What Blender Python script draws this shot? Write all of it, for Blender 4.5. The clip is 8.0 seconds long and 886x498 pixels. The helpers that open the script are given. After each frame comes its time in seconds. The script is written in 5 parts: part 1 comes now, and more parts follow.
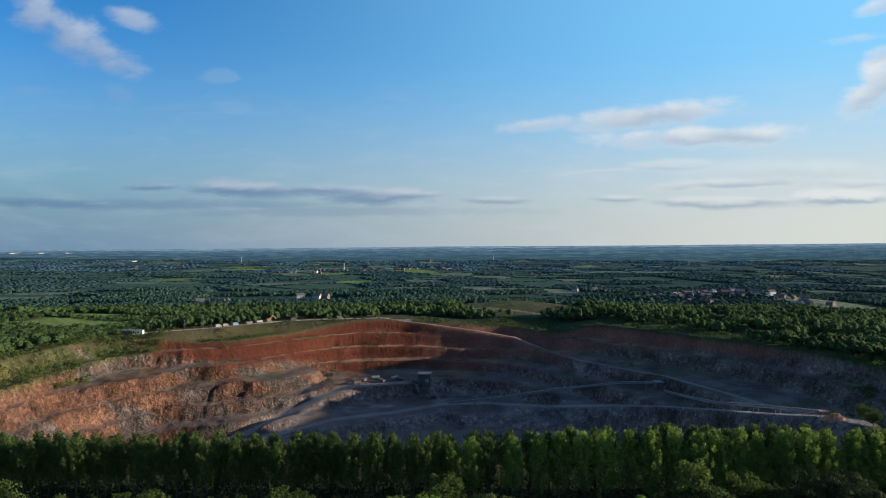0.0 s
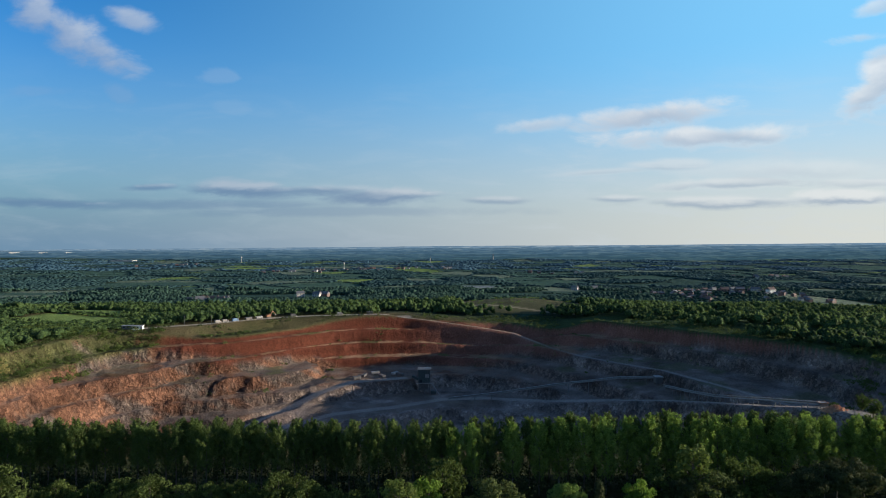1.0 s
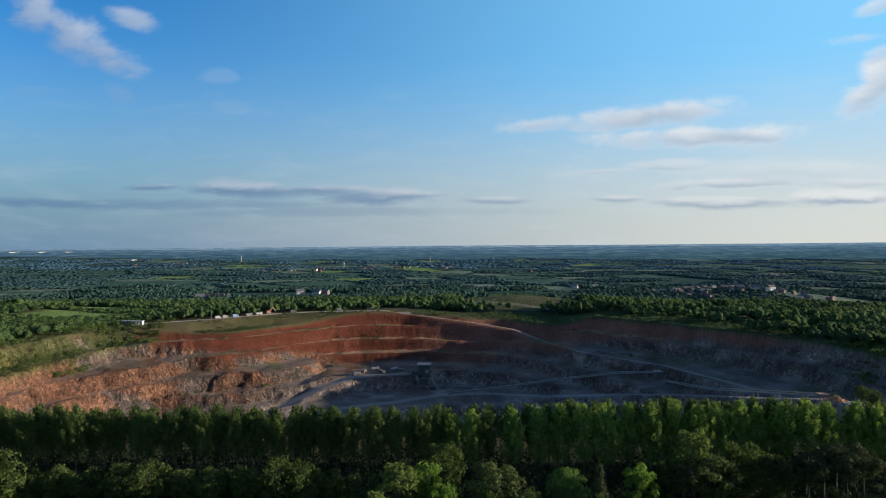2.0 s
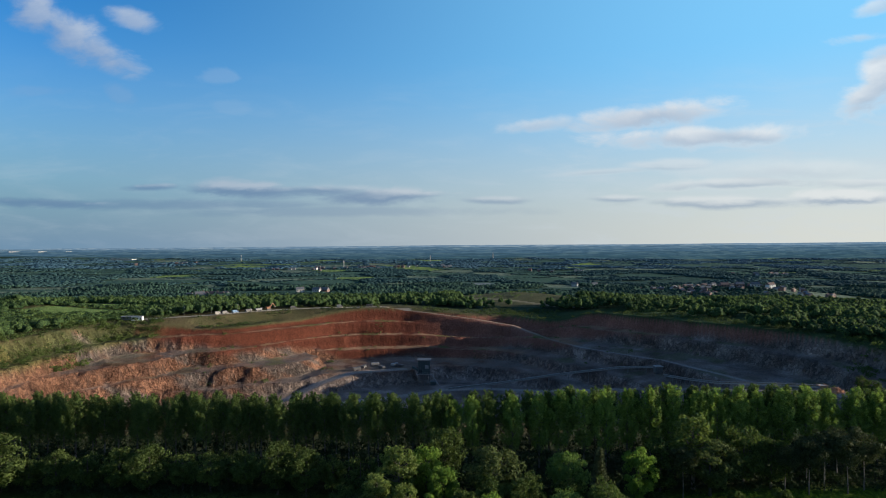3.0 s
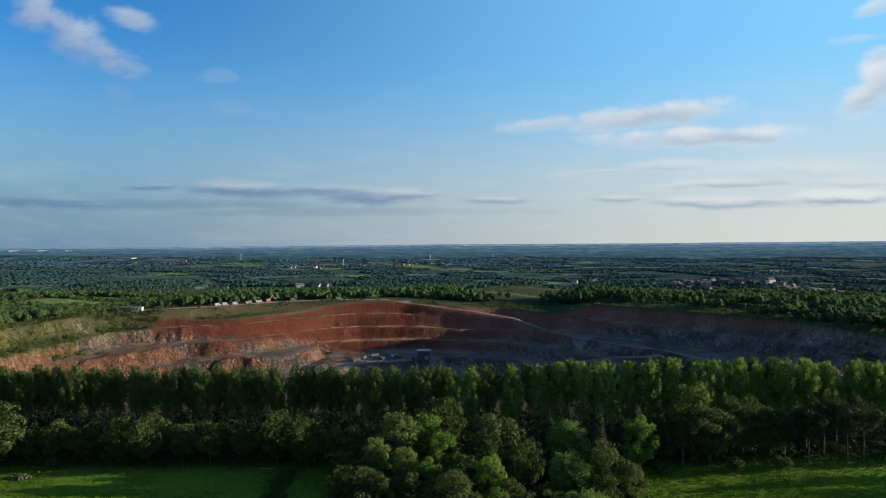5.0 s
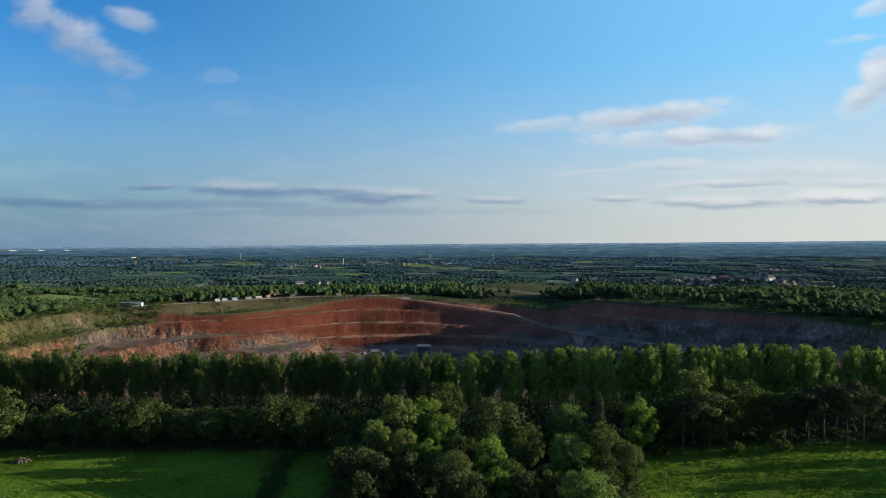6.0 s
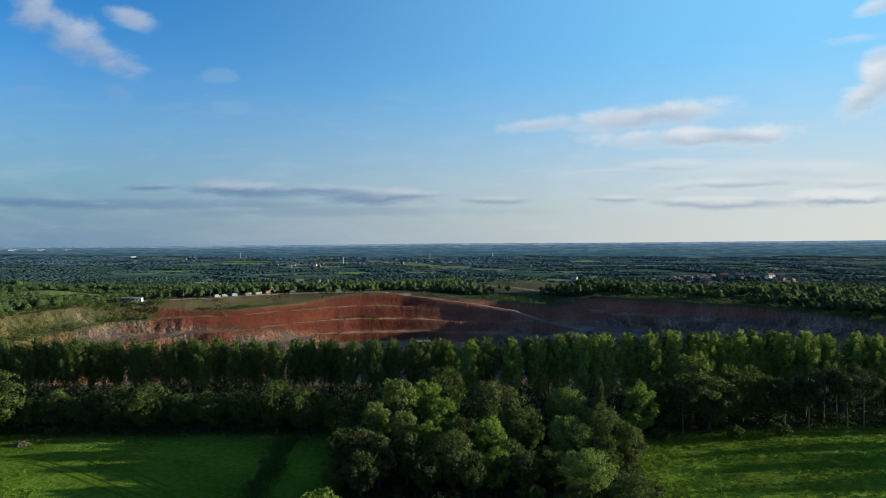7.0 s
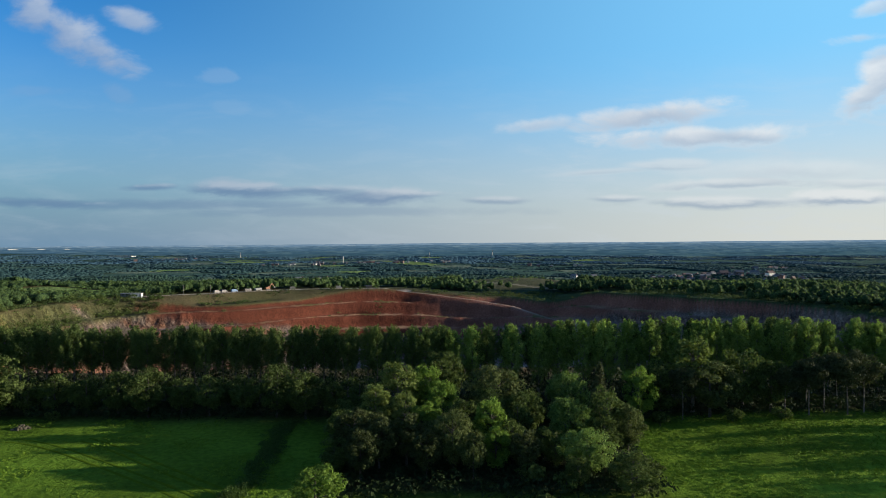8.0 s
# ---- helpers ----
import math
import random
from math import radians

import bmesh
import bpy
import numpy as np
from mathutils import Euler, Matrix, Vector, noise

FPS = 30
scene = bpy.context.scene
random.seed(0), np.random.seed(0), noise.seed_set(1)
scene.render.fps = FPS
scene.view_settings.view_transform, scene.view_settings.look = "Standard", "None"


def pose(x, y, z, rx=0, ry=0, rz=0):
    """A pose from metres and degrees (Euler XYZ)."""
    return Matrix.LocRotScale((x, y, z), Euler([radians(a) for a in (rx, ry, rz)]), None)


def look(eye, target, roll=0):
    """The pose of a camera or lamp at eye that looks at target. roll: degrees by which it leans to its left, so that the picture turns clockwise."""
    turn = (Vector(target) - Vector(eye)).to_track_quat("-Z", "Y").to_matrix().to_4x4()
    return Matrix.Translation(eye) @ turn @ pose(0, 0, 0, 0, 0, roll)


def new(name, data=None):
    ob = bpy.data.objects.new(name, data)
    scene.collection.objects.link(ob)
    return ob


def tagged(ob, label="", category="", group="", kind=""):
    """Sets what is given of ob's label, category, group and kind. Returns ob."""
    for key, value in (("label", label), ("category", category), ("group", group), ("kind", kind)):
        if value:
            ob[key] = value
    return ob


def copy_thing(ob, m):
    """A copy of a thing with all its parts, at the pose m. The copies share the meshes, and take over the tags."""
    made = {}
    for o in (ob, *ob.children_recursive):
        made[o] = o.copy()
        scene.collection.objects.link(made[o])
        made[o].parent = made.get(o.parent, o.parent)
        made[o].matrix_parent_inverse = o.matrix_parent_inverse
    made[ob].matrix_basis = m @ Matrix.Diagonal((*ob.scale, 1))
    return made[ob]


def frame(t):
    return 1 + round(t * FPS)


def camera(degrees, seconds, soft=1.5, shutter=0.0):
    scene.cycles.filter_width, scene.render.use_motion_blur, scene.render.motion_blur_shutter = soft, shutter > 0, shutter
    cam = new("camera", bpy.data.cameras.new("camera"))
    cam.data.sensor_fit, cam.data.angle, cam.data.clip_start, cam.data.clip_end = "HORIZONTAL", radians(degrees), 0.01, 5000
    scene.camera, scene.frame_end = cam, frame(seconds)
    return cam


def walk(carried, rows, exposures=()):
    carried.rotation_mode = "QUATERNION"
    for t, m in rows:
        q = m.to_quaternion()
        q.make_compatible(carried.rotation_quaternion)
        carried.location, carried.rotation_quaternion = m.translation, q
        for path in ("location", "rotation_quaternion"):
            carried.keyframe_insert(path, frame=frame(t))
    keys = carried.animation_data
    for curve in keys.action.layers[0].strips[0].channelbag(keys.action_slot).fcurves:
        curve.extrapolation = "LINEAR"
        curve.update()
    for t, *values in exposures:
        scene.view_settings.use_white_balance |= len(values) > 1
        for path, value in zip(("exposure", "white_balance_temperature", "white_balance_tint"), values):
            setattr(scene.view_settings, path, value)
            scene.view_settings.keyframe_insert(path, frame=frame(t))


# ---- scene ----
# ---------------------------------------------------------------- camera
# A drone sinks straight down from 65 m to 38 m over the field, looking level towards the quarry.
cam = camera(73.0, 8.0, 1.0)
PITCH = -10.4
PATH = [(t, look((0, 0, 65 - 3.375 * t), (0.18 * t, 1000, 65 - 3.375 * t + PITCH))) for t in (0.0, 2.0, 4.0, 6.0, 8.0)]
walk(cam, PATH, [(0.0, 0.80, 5750.0, 10.0), (8.0, 0.80, 5750.0, 10.0)])

# ---------------------------------------------------------------- world and sun
SUN_AZ, SUN_EL = radians(87.0), radians(10.8)      # clockwise from the way the camera looks; height over the horizon


def nodes_of(tree):
    tree.nodes.clear()
    return tree.nodes, tree.links


def math_node(nodes, links, op, a, b=None, c=None, clamp=False):
    n = nodes.new("ShaderNodeMath")
    n.operation, n.use_clamp = op, clamp
    for i, v in enumerate((a, b, c)):
        if v is None:
            continue
        if isinstance(v, (int, float)):
            n.inputs[i].default_value = v
        else:
            links.new(v, n.inputs[i])
    return n.outputs[0]


def ramp_node(nodes, links, fac, stops, mode="LINEAR"):
    n = nodes.new("ShaderNodeValToRGB")
    n.color_ramp.interpolation = mode
    el = n.color_ramp.elements
    while len(el) < len(stops):
        el.new(0.5)
    for e, (p, c) in zip(el, stops):
        e.position = p
        e.color = (*c, 1) if len(c) == 3 else c
    links.new(fac, n.inputs[0])
    return n.outputs[0]


def mix_node(nodes, links, fac, a, b, blend="MIX"):
    n = nodes.new("ShaderNodeMix")
    n.data_type, n.blend_type = "RGBA", blend
    for i, v in ((0, fac), (6, a), (7, b)):
        if isinstance(v, (int, float)):
            n.inputs[i].default_value = v
        elif isinstance(v, tuple):
            n.inputs[i].default_value = (*v, 1)
        else:
            links.new(v, n.inputs[i])
    return n.outputs[2]


def noise_node(nodes, links, vec, scale, detail=4, rough=0.55, distort=0.0):
    n = nodes.new("ShaderNodeTexNoise")
    n.inputs["Scale"].default_value, n.inputs["Detail"].default_value = scale, detail
    n.inputs["Roughness"].default_value, n.inputs["Distortion"].default_value = rough, distort
    if vec is not None:
        links.new(vec, n.inputs["Vector"])
    return n


world = bpy.data.worlds.new("evening_sky")
scene.world = world
world.use_nodes = True
N, L = nodes_of(world.node_tree)
sky = N.new("ShaderNodeTexSky")
sky.sky_type, sky.sun_disc = "NISHITA", False
sky.sun_elevation, sky.sun_rotation = SUN_EL, SUN_AZ
sky.altitude, sky.air_density, sky.dust_density, sky.ozone_density = 150, 1.0, 0.6, 2.0
bg = N.new("ShaderNodeBackground")
bg.inputs["Strength"].default_value = 0.073
out = N.new("ShaderNodeOutputWorld")
hsv = N.new("ShaderNodeHueSaturation")
hsv.inputs["Hue"].default_value, hsv.inputs["Saturation"].default_value, hsv.inputs["Value"].default_value = 0.510, 1.44, 1.40
L.new(sky.outputs[0], hsv.inputs["Color"])
# sky plane coordinates: u to the right, v upwards, for the half of the sky ahead
co = N.new("ShaderNodeTexCoord").outputs["Generated"]
sep = N.new("ShaderNodeSeparateXYZ")
L.new(co, sep.inputs[0])
ahead = math_node(N, L, "MAXIMUM", sep.outputs["Y"], 0.08)
u = math_node(N, L, "DIVIDE", sep.outputs["X"], ahead)
v = math_node(N, L, "DIVIDE", sep.outputs["Z"], ahead)
uv = N.new("ShaderNodeCombineXYZ")
L.new(u, uv.inputs[0]), L.new(v, uv.inputs[1])
uv = uv.outputs[0]
squash = N.new("ShaderNodeMapping")
squash.inputs["Scale"].default_value = (1.0, 1.9, 1.0)
L.new(uv, squash.inputs["Vector"])
puff = noise_node(N, L, squash.outputs[0], 10.0, 7, 0.6, 0.3).outputs[0]
wisp_map = N.new("ShaderNodeMapping")
wisp_map.inputs["Scale"].default_value = (1.6, 7.0, 1.0)
L.new(uv, wisp_map.inputs["Vector"])
wisp = noise_node(N, L, wisp_map.outputs[0], 4.0, 6, 0.6, 0.4).outputs[0]


def map_range(value, a, b, c, d):
    n = N.new("ShaderNodeMapRange")
    n.interpolation_type = "SMOOTHSTEP"
    for i, q in enumerate((a, b, c, d)):
        n.inputs[i + 1].default_value = q
    L.new(value, n.inputs[0])
    return n.outputs[0]


def cloud(cu, cv, ru, rv, tilt, thick, ragged, grain):
    """How thickly one cloud covers the sky, and how near its top: centre, half sizes and tilt on the sky plane."""
    m = N.new("ShaderNodeMapping")
    m.vector_type = "TEXTURE"
    m.inputs["Location"].default_value, m.inputs["Rotation"].default_value = (cu, cv, 0), (0, 0, radians(tilt))
    m.inputs["Scale"].default_value = (ru, rv, 1)
    L.new(uv, m.inputs["Vector"])
    d = N.new("ShaderNodeVectorMath")
    d.operation = "LENGTH"
    L.new(m.outputs[0], d.inputs[0])
    across = N.new("ShaderNodeSeparateXYZ")
    L.new(m.outputs[0], across.inputs[0])
    edge = math_node(N, L, "MULTIPLY", math_node(N, L, "SUBTRACT", grain, 0.5), ragged * 1.3)
    e = math_node(N, L, "ADD", edge, d.outputs["Value"])
    lit = math_node(N, L, "MULTIPLY_ADD", across.outputs["Y"], 0.8, math_node(N, L, "SUBTRACT", 0.48, math_node(N, L, "MULTIPLY", edge, 0.8)), clamp=True)
    return map_range(e, 1.2, 0.3, 0.0, thick), lit


# centre, half sizes, tilt, thickness and raggedness of each cloud
HIGH = [(-0.668, 0.384, 0.062, 0.040, -32, 0.72, 1.7), (-0.622, 0.352, 0.085, 0.036, -31, 0.74, 1.6), (-0.572, 0.322, 0.075, 0.027, -27, 0.70, 1.6), (-0.532, 0.301, 0.045, 0.014, -20, 0.5, 1.6), (-0.513, 0.370, 0.046, 0.020, -18, 0.62, 1.5),
        (-0.372, 0.274, 0.034, 0.012, 4, 0.12, 3.4), (-0.54, 0.247, 0.034, 0.014, -25, 0.16, 3.0), (-0.348, 0.228, 0.034, 0.012, -6, 0.07, 3.0), (-0.674, 0.252, 0.05, 0.012, 0, 0.13, 2.4)]
HIGH_EAST = [(0.355, 0.214, 0.130, 0.023, 5, 0.9, 1.7), (0.157, 0.196, 0.065, 0.013, 9, 0.6, 1.7), (0.426, 0.1765, 0.16, 0.019, 2, 0.85, 1.8), (0.51, 0.180, 0.08, 0.013, -2, 0.75, 1.6),
             (0.705, 0.243, 0.055, 0.030, 20, 0.85, 1.8), (0.735, 0.285, 0.05, 0.036, 40, 0.85, 1.8), (0.73, 0.397, 0.045, 0.016, 20, 0.6, 1.8), (0.70, 0.342, 0.055, 0.010, 6, 0.45, 1.8), (0.73, 0.318, 0.03, 0.016, 20, 0.5, 1.8)]
LOW = [(-0.325, 0.089, 0.115, 0.017, -2, 0.72, 2.6), (-0.105, 0.078, 0.115, 0.016, 1, 0.72, 2.6), (-0.21, 0.087, 0.13, 0.012, 0, 0.65, 2.4), (-0.487, 0.0925, 0.055, 0.007, 3, 0.6, 1.7), (-0.42, 0.063, 0.24, 0.011, 0, 0.42, 1.9),
       (-0.66, 0.066, 0.12, 0.010, -2, 0.6, 1.8), (0.09, 0.071, 0.06, 0.007, 0, 0.5, 1.7), (-0.2, 0.052, 0.32, 0.010, 0, 0.3, 1.9)]
LOW_EAST = [(0.487, 0.099, 0.16, 0.012, 2, 0.62, 2.6), (0.666, 0.0745, 0.13, 0.015, 1, 0.75, 2.5), (0.487, 0.069, 0.19, 0.012, 0, 0.62, 2.6), (0.294, 0.0736, 0.06, 0.007, 0, 0.55, 1.7), (0.383, 0.131, 0.08, 0.010, 2, 0.5, 1.8),
            (0.26, 0.118, 0.10, 0.007, 4, 0.4, 1.8), (0.60, 0.122, 0.22, 0.022, 0, 0.4, 1.9), (0.70, 0.10, 0.10, 0.010, 0, 0.5, 1.8)]


def cover_of(rows, grain):
    """The thickest of those clouds, and the light on it."""
    total, light = None, None
    for row in rows:
        c, lit = cloud(*row, grain)
        if total is None:
            total, light = c, lit
            continue
        n = N.new("ShaderNodeMix")
        L.new(c, n.inputs[0]), L.new(light, n.inputs[2]), L.new(lit, n.inputs[3])
        total, light = math_node(N, L, "MAXIMUM", total, c), n.outputs[0]
    return total, light


K = 1 / 0.12
sunward = map_range(u, -0.75, 0.8, 0.0, 1.0)
# pale haze that thickens towards the horizon, warmer on the sunward side
haze_col = mix_node(N, L, sunward, (0.140 * K, 0.25 * K, 0.36 * K), (0.74 * K, 0.67 * K, 0.52 * K))
up = map_range(sep.outputs["Z"], 0.0, 0.30, 0.0, 1.0)
haze = math_node(N, L, "MULTIPLY", math_node(N, L, "MULTIPLY", math_node(N, L, "SUBTRACT", 1.0, up), 0.9), map_range(sep.outputs["Y"], -0.1, 0.5, 0.35, 1.0))
fore = math_node(N, L, "MULTIPLY", map_range(sep.outputs["Z"], 0.40, 0.62, 1.0, 0.0), map_range(sep.outputs["Y"], 0.15, 0.55, 0.12, 1.0))
bright = math_node(N, L, "MULTIPLY", math_node(N, L, "MULTIPLY", sunward, 0.9), fore)
thin = mix_node(N, L, bright, hsv.outputs[0], (0.27 * K, 0.615 * K, 0.84 * K))
c0 = mix_node(N, L, haze, thin, haze_col)
veil = math_node(N, L, "MULTIPLY", map_range(wisp, 0.45, 0.75, 0.0, 0.5), map_range(v, 0.34, 0.10, 0.0, 1.0))
veil = math_node(N, L, "MULTIPLY", veil, map_range(u, -0.2, 0.7, 0.25, 1.0))
c1 = mix_node(N, L, veil, c0, (0.62 * K, 0.64 * K, 0.62 * K))
high, lit = cover_of(HIGH + HIGH_EAST, puff)
c2 = mix_node(N, L, high, c1, mix_node(N, L, lit, mix_node(N, L, sunward, (0.30 * K, 0.36 * K, 0.46 * K), (0.36 * K, 0.42 * K, 0.48 * K)), mix_node(N, L, sunward, (0.56 * K, 0.57 * K, 0.57 * K), (0.82 * K, 0.78 * K, 0.70 * K))))
low, lit = cover_of(LOW + LOW_EAST, math_node(N, L, "MULTIPLY_ADD", wisp, 0.6, math_node(N, L, "MULTIPLY", puff, 0.4)))
c3 = mix_node(N, L, low, c2, mix_node(N, L, map_range(lit, 0.28, 0.95, 0.0, 1.0), mix_node(N, L, sunward, (0.11 * K, 0.185 * K, 0.30 * K), (0.27 * K, 0.33 * K, 0.40 * K)), mix_node(N, L, sunward, (0.38 * K, 0.42 * K, 0.47 * K), (0.80 * K, 0.76 * K, 0.67 * K))))
# broken cloud added overhead and behind, out of view, to tune the fill light
broken = noise_node(N, L, co, 2.2, 5, 0.55).outputs[0]
away = math_node(N, L, "MAXIMUM", map_range(sep.outputs["Z"], 0.42, 0.60, 0.0, 1.0), map_range(sep.outputs["Y"], 0.45, 0.2, 0.0, 1.0))
broken = math_node(N, L, "MULTIPLY", map_range(broken, 0.45, 0.66, 0.0, 0.45), away)
# the unseen part of the sky is retuned as well, for the same fill
clear = N.new("ShaderNodeHueSaturation")
clear.inputs["Hue"].default_value, clear.inputs["Saturation"].default_value, clear.inputs["Value"].default_value = 0.505, 1.2, 1.25
L.new(sky.outputs[0], clear.inputs["Color"])
c3 = mix_node(N, L, away, c3, clear.outputs[0])
c4 = mix_node(N, L, broken, c3, (0.22 * K, 0.28 * K, 0.37 * K))
L.new(c4, bg.inputs["Color"])
L.new(bg.outputs[0], out.inputs["Surface"])

sun_data = bpy.data.lights.new("sun", "SUN")
sun_data.energy, sun_data.angle, sun_data.color = 5.0, radians(0.6), (1.0, 0.83, 0.60)
sun = new("sun", sun_data)
SUN_DIR = Vector((math.sin(SUN_AZ) * math.cos(SUN_EL), math.cos(SUN_AZ) * math.cos(SUN_EL), math.sin(SUN_EL)))
sun.matrix_world = look(SUN_DIR * 400, (0, 0, 0))


# ---------------------------------------------------------------- numeric noise
def lattice(ix, iy, seed):
    h = (ix.astype(np.int64) * 374761393 + iy.astype(np.int64) * 668265263 + seed * 974634777) & 0xFFFFFFFF
    h = ((h ^ (h >> 13)) * 1274126177) & 0xFFFFFFFF
    return ((h ^ (h >> 16)) & 0xFFFF) / 65535.0


def vnoise(x, y, seed=0):
    ix, iy = np.floor(x), np.floor(y)
    fx, fy = x - ix, y - iy
    fx, fy = fx * fx * (3 - 2 * fx), fy * fy * (3 - 2 * fy)
    a, b = lattice(ix, iy, seed), lattice(ix + 1, iy, seed)
    c, d = lattice(ix, iy + 1, seed), lattice(ix + 1, iy + 1, seed)
    return (a + (b - a) * fx) * (1 - fy) + (c + (d - c) * fx) * fy


def fbm(x, y, size, octaves=4, seed=0):
    """Smooth noise about 0, from -1 to 1, with features of that size in metres."""
    total, amp, norm = 0.0, 1.0, 0.0
    for k in range(octaves):
        total = total + amp * (2 * vnoise(x / size + 17.3 * k, y / size - 9.1 * k, seed + k) - 1)
        norm += amp
        amp, size = amp * 0.5, size * 0.5
    return total / norm


def smooth(a, b, v):
    t = np.clip((v - a) / (b - a), 0, 1)
    return t * t * (3 - 2 * t)


# ---------------------------------------------------------------- plan of the quarry
def rounded(points, steps=4):
    """A closed smooth line through the corners."""
    p = np.array(points, float)
    made = []
    for i in range(len(p)):
        a, b, c, d = p[i - 1], p[i], p[(i + 1) % len(p)], p[(i + 2) % len(p)]
        for t in np.linspace(0, 1, steps, endpoint=False):
            made.append(0.5 * (2 * b + (c - a) * t + (2 * a - 5 * b + 4 * c - d) * t * t + (3 * b - a - 3 * c + d) * t ** 3))
    return np.array(made)


def depth_inside(poly, x, y):
    """Distance to a closed line, positive inside it."""
    best = np.full(x.shape, 1e9)
    inside = np.zeros(x.shape, bool)
    for (ax, ay), (bx, by) in zip(poly, np.roll(poly, -1, axis=0)):
        ex, ey = bx - ax, by - ay
        t = np.clip(((x - ax) * ex + (y - ay) * ey) / (ex * ex + ey * ey + 1e-9), 0, 1)
        best = np.minimum(best, (x - ax - t * ex) ** 2 + (y - ay - t * ey) ** 2)
        if abs(ey) > 1e-9:
            inside ^= ((ay > y) != (by > y)) & (x < ex * (y - ay) / ey + ax)
    return np.where(inside, 1, -1) * np.sqrt(best)


def path_distance(points, x, y):
    """Distance to an open line and the height along it; the points are (x, y, z)."""
    best, level = np.full(x.shape, 1e9), np.zeros(x.shape)
    for (ax, ay, az), (bx, by, bz) in zip(points[:-1], points[1:]):
        ex, ey = bx - ax, by - ay
        t = np.clip(((x - ax) * ex + (y - ay) * ey) / (ex * ex + ey * ey), 0, 1)
        d = np.hypot(x - ax - t * ex, y - ay - t * ey)
        near = d < best
        best, level = np.where(near, d, best), np.where(near, az + t * (bz - az), level)
    return best, level


# crest line of each working face: corners in plan, drop, width of the face, roughness
RIM = [(-232, 200), (-246, 300), (-241, 380), (-230, 420), (-200, 437), (-162, 449), (-138, 474), (-108, 508), (-67, 528), (-29, 537), (20, 541),
       (62, 545), (104, 522), (140, 480), (169, 432), (195, 385), (218, 342), (225, 300), (215, 250), (188, 206), (100, 186), (-100, 180), (-200, 186)]
FACES = [
    (RIM, 12, 5, 1.0),
    ([(-218, 210), (-232, 300), (-230, 370), (-222, 405), (-194, 426), (-155, 444), (-126, 474), (-92, 508), (-50, 524), (-15, 528), (20, 530), (60, 530),
      (96, 502), (130, 466), (160, 430), (184, 386), (205, 342), (210, 300), (203, 250), (180, 213), (100, 194), (-100, 188), (-195, 195)], 10, 4.5, 1.0),
    ([(-212, 220), (-224, 300), (-222, 345), (-210, 370), (-192, 388), (-185, 406), (-174, 419), (-156, 427), (-136, 449), (-112, 480), (-80, 504), (-40, 516),
      (0, 518), (40, 515), (76, 490), (97, 458), (118, 426), (140, 396), (153, 350), (163, 300), (158, 250), (145, 225), (100, 206), (-100, 197), (-190, 205)], 10, 4.5, 1.3),
    ([(-205, 225), (-216, 300), (-212, 345), (-200, 372), (-172, 394), (-159, 407), (-136, 417), (-104, 446), (-97, 466), (-108, 479), (-70, 496), (-35, 503),
      (20, 497), (50, 483), (76, 456), (96, 424), (118, 380), (135, 345), (150, 300), (145, 250), (100, 215), (-100, 205), (-186, 212)], 11, 6, 1.3),
    ([(-195, 240), (-205, 300), (-198, 350), (-180, 378), (-150, 396), (-100, 428), (-62, 440), (-26, 441), (-22, 458), (0, 466), (30, 460), (60, 440),
      (78, 415), (98, 380), (120, 340), (138, 300), (135, 255), (100, 225), (-100, 215), (-180, 222)], 7, 6, 1.2),
    ([(-185, 250), (-195, 300), (-188, 345), (-165, 372), (-120, 378), (-70, 380), (-30, 395), (10, 408), (60, 395), (90, 360), (110, 320), (120, 280),
      (100, 240), (-100, 228), (-165, 235)], 8, 12, 1.0),
]
FACES = [(rounded(p), drop, wide, rough) for p, drop, wide, rough in FACES]

# haul roads: (x, y, z) along the middle
ROADS = [
    ([(-44, 541, -5.5), (-20, 537, -7), (30, 532, -13), (62, 528, -18), (88, 490, -24.2), (105, 455, -24.7), (126, 424, -24), (147, 394, -23), (163, 348, -22), (174, 300, -20), (167, 268, -12), (154, 238, -4), (156, 222, -1)], 1.8, 6),
    ([(-150, 362, -58), (-128, 376, -57), (-108, 402, -52), (-88, 424, -45), (-66, 439, -40.5), (-30, 447, -39.5)], 4, 5),
    ([(-120, 366, -57), (-95, 380, -54), (-71, 389, -50), (-34, 405, -50), (0, 426, -50), (30, 425, -49), (70, 402, -45), (110, 378, -38), (124, 340, -28), (134, 300, -18.5), (143, 262, -10), (150, 238, -4), (154, 218, -1)], 3.6, 9),
]


RIM_ROAD = [(-222, 442, 0), (-190, 462, 0), (-158, 496, 0), (-140, 516, 0), (-100, 530, -2), (-60, 540, -4), (-32, 542, -6)]


def rim_slope(x, y):
    """How far the rough grass falls from the rim road towards the crest."""
    line = np.interp(x, [-222, -190, -158, -140, -100, -60], [442, 462, 496, 516, 530, 540])
    return 7 * smooth(3, 30, line - y) * smooth(-246, -222, x) * smooth(-62, -105, x) * smooth(172, 200, y)


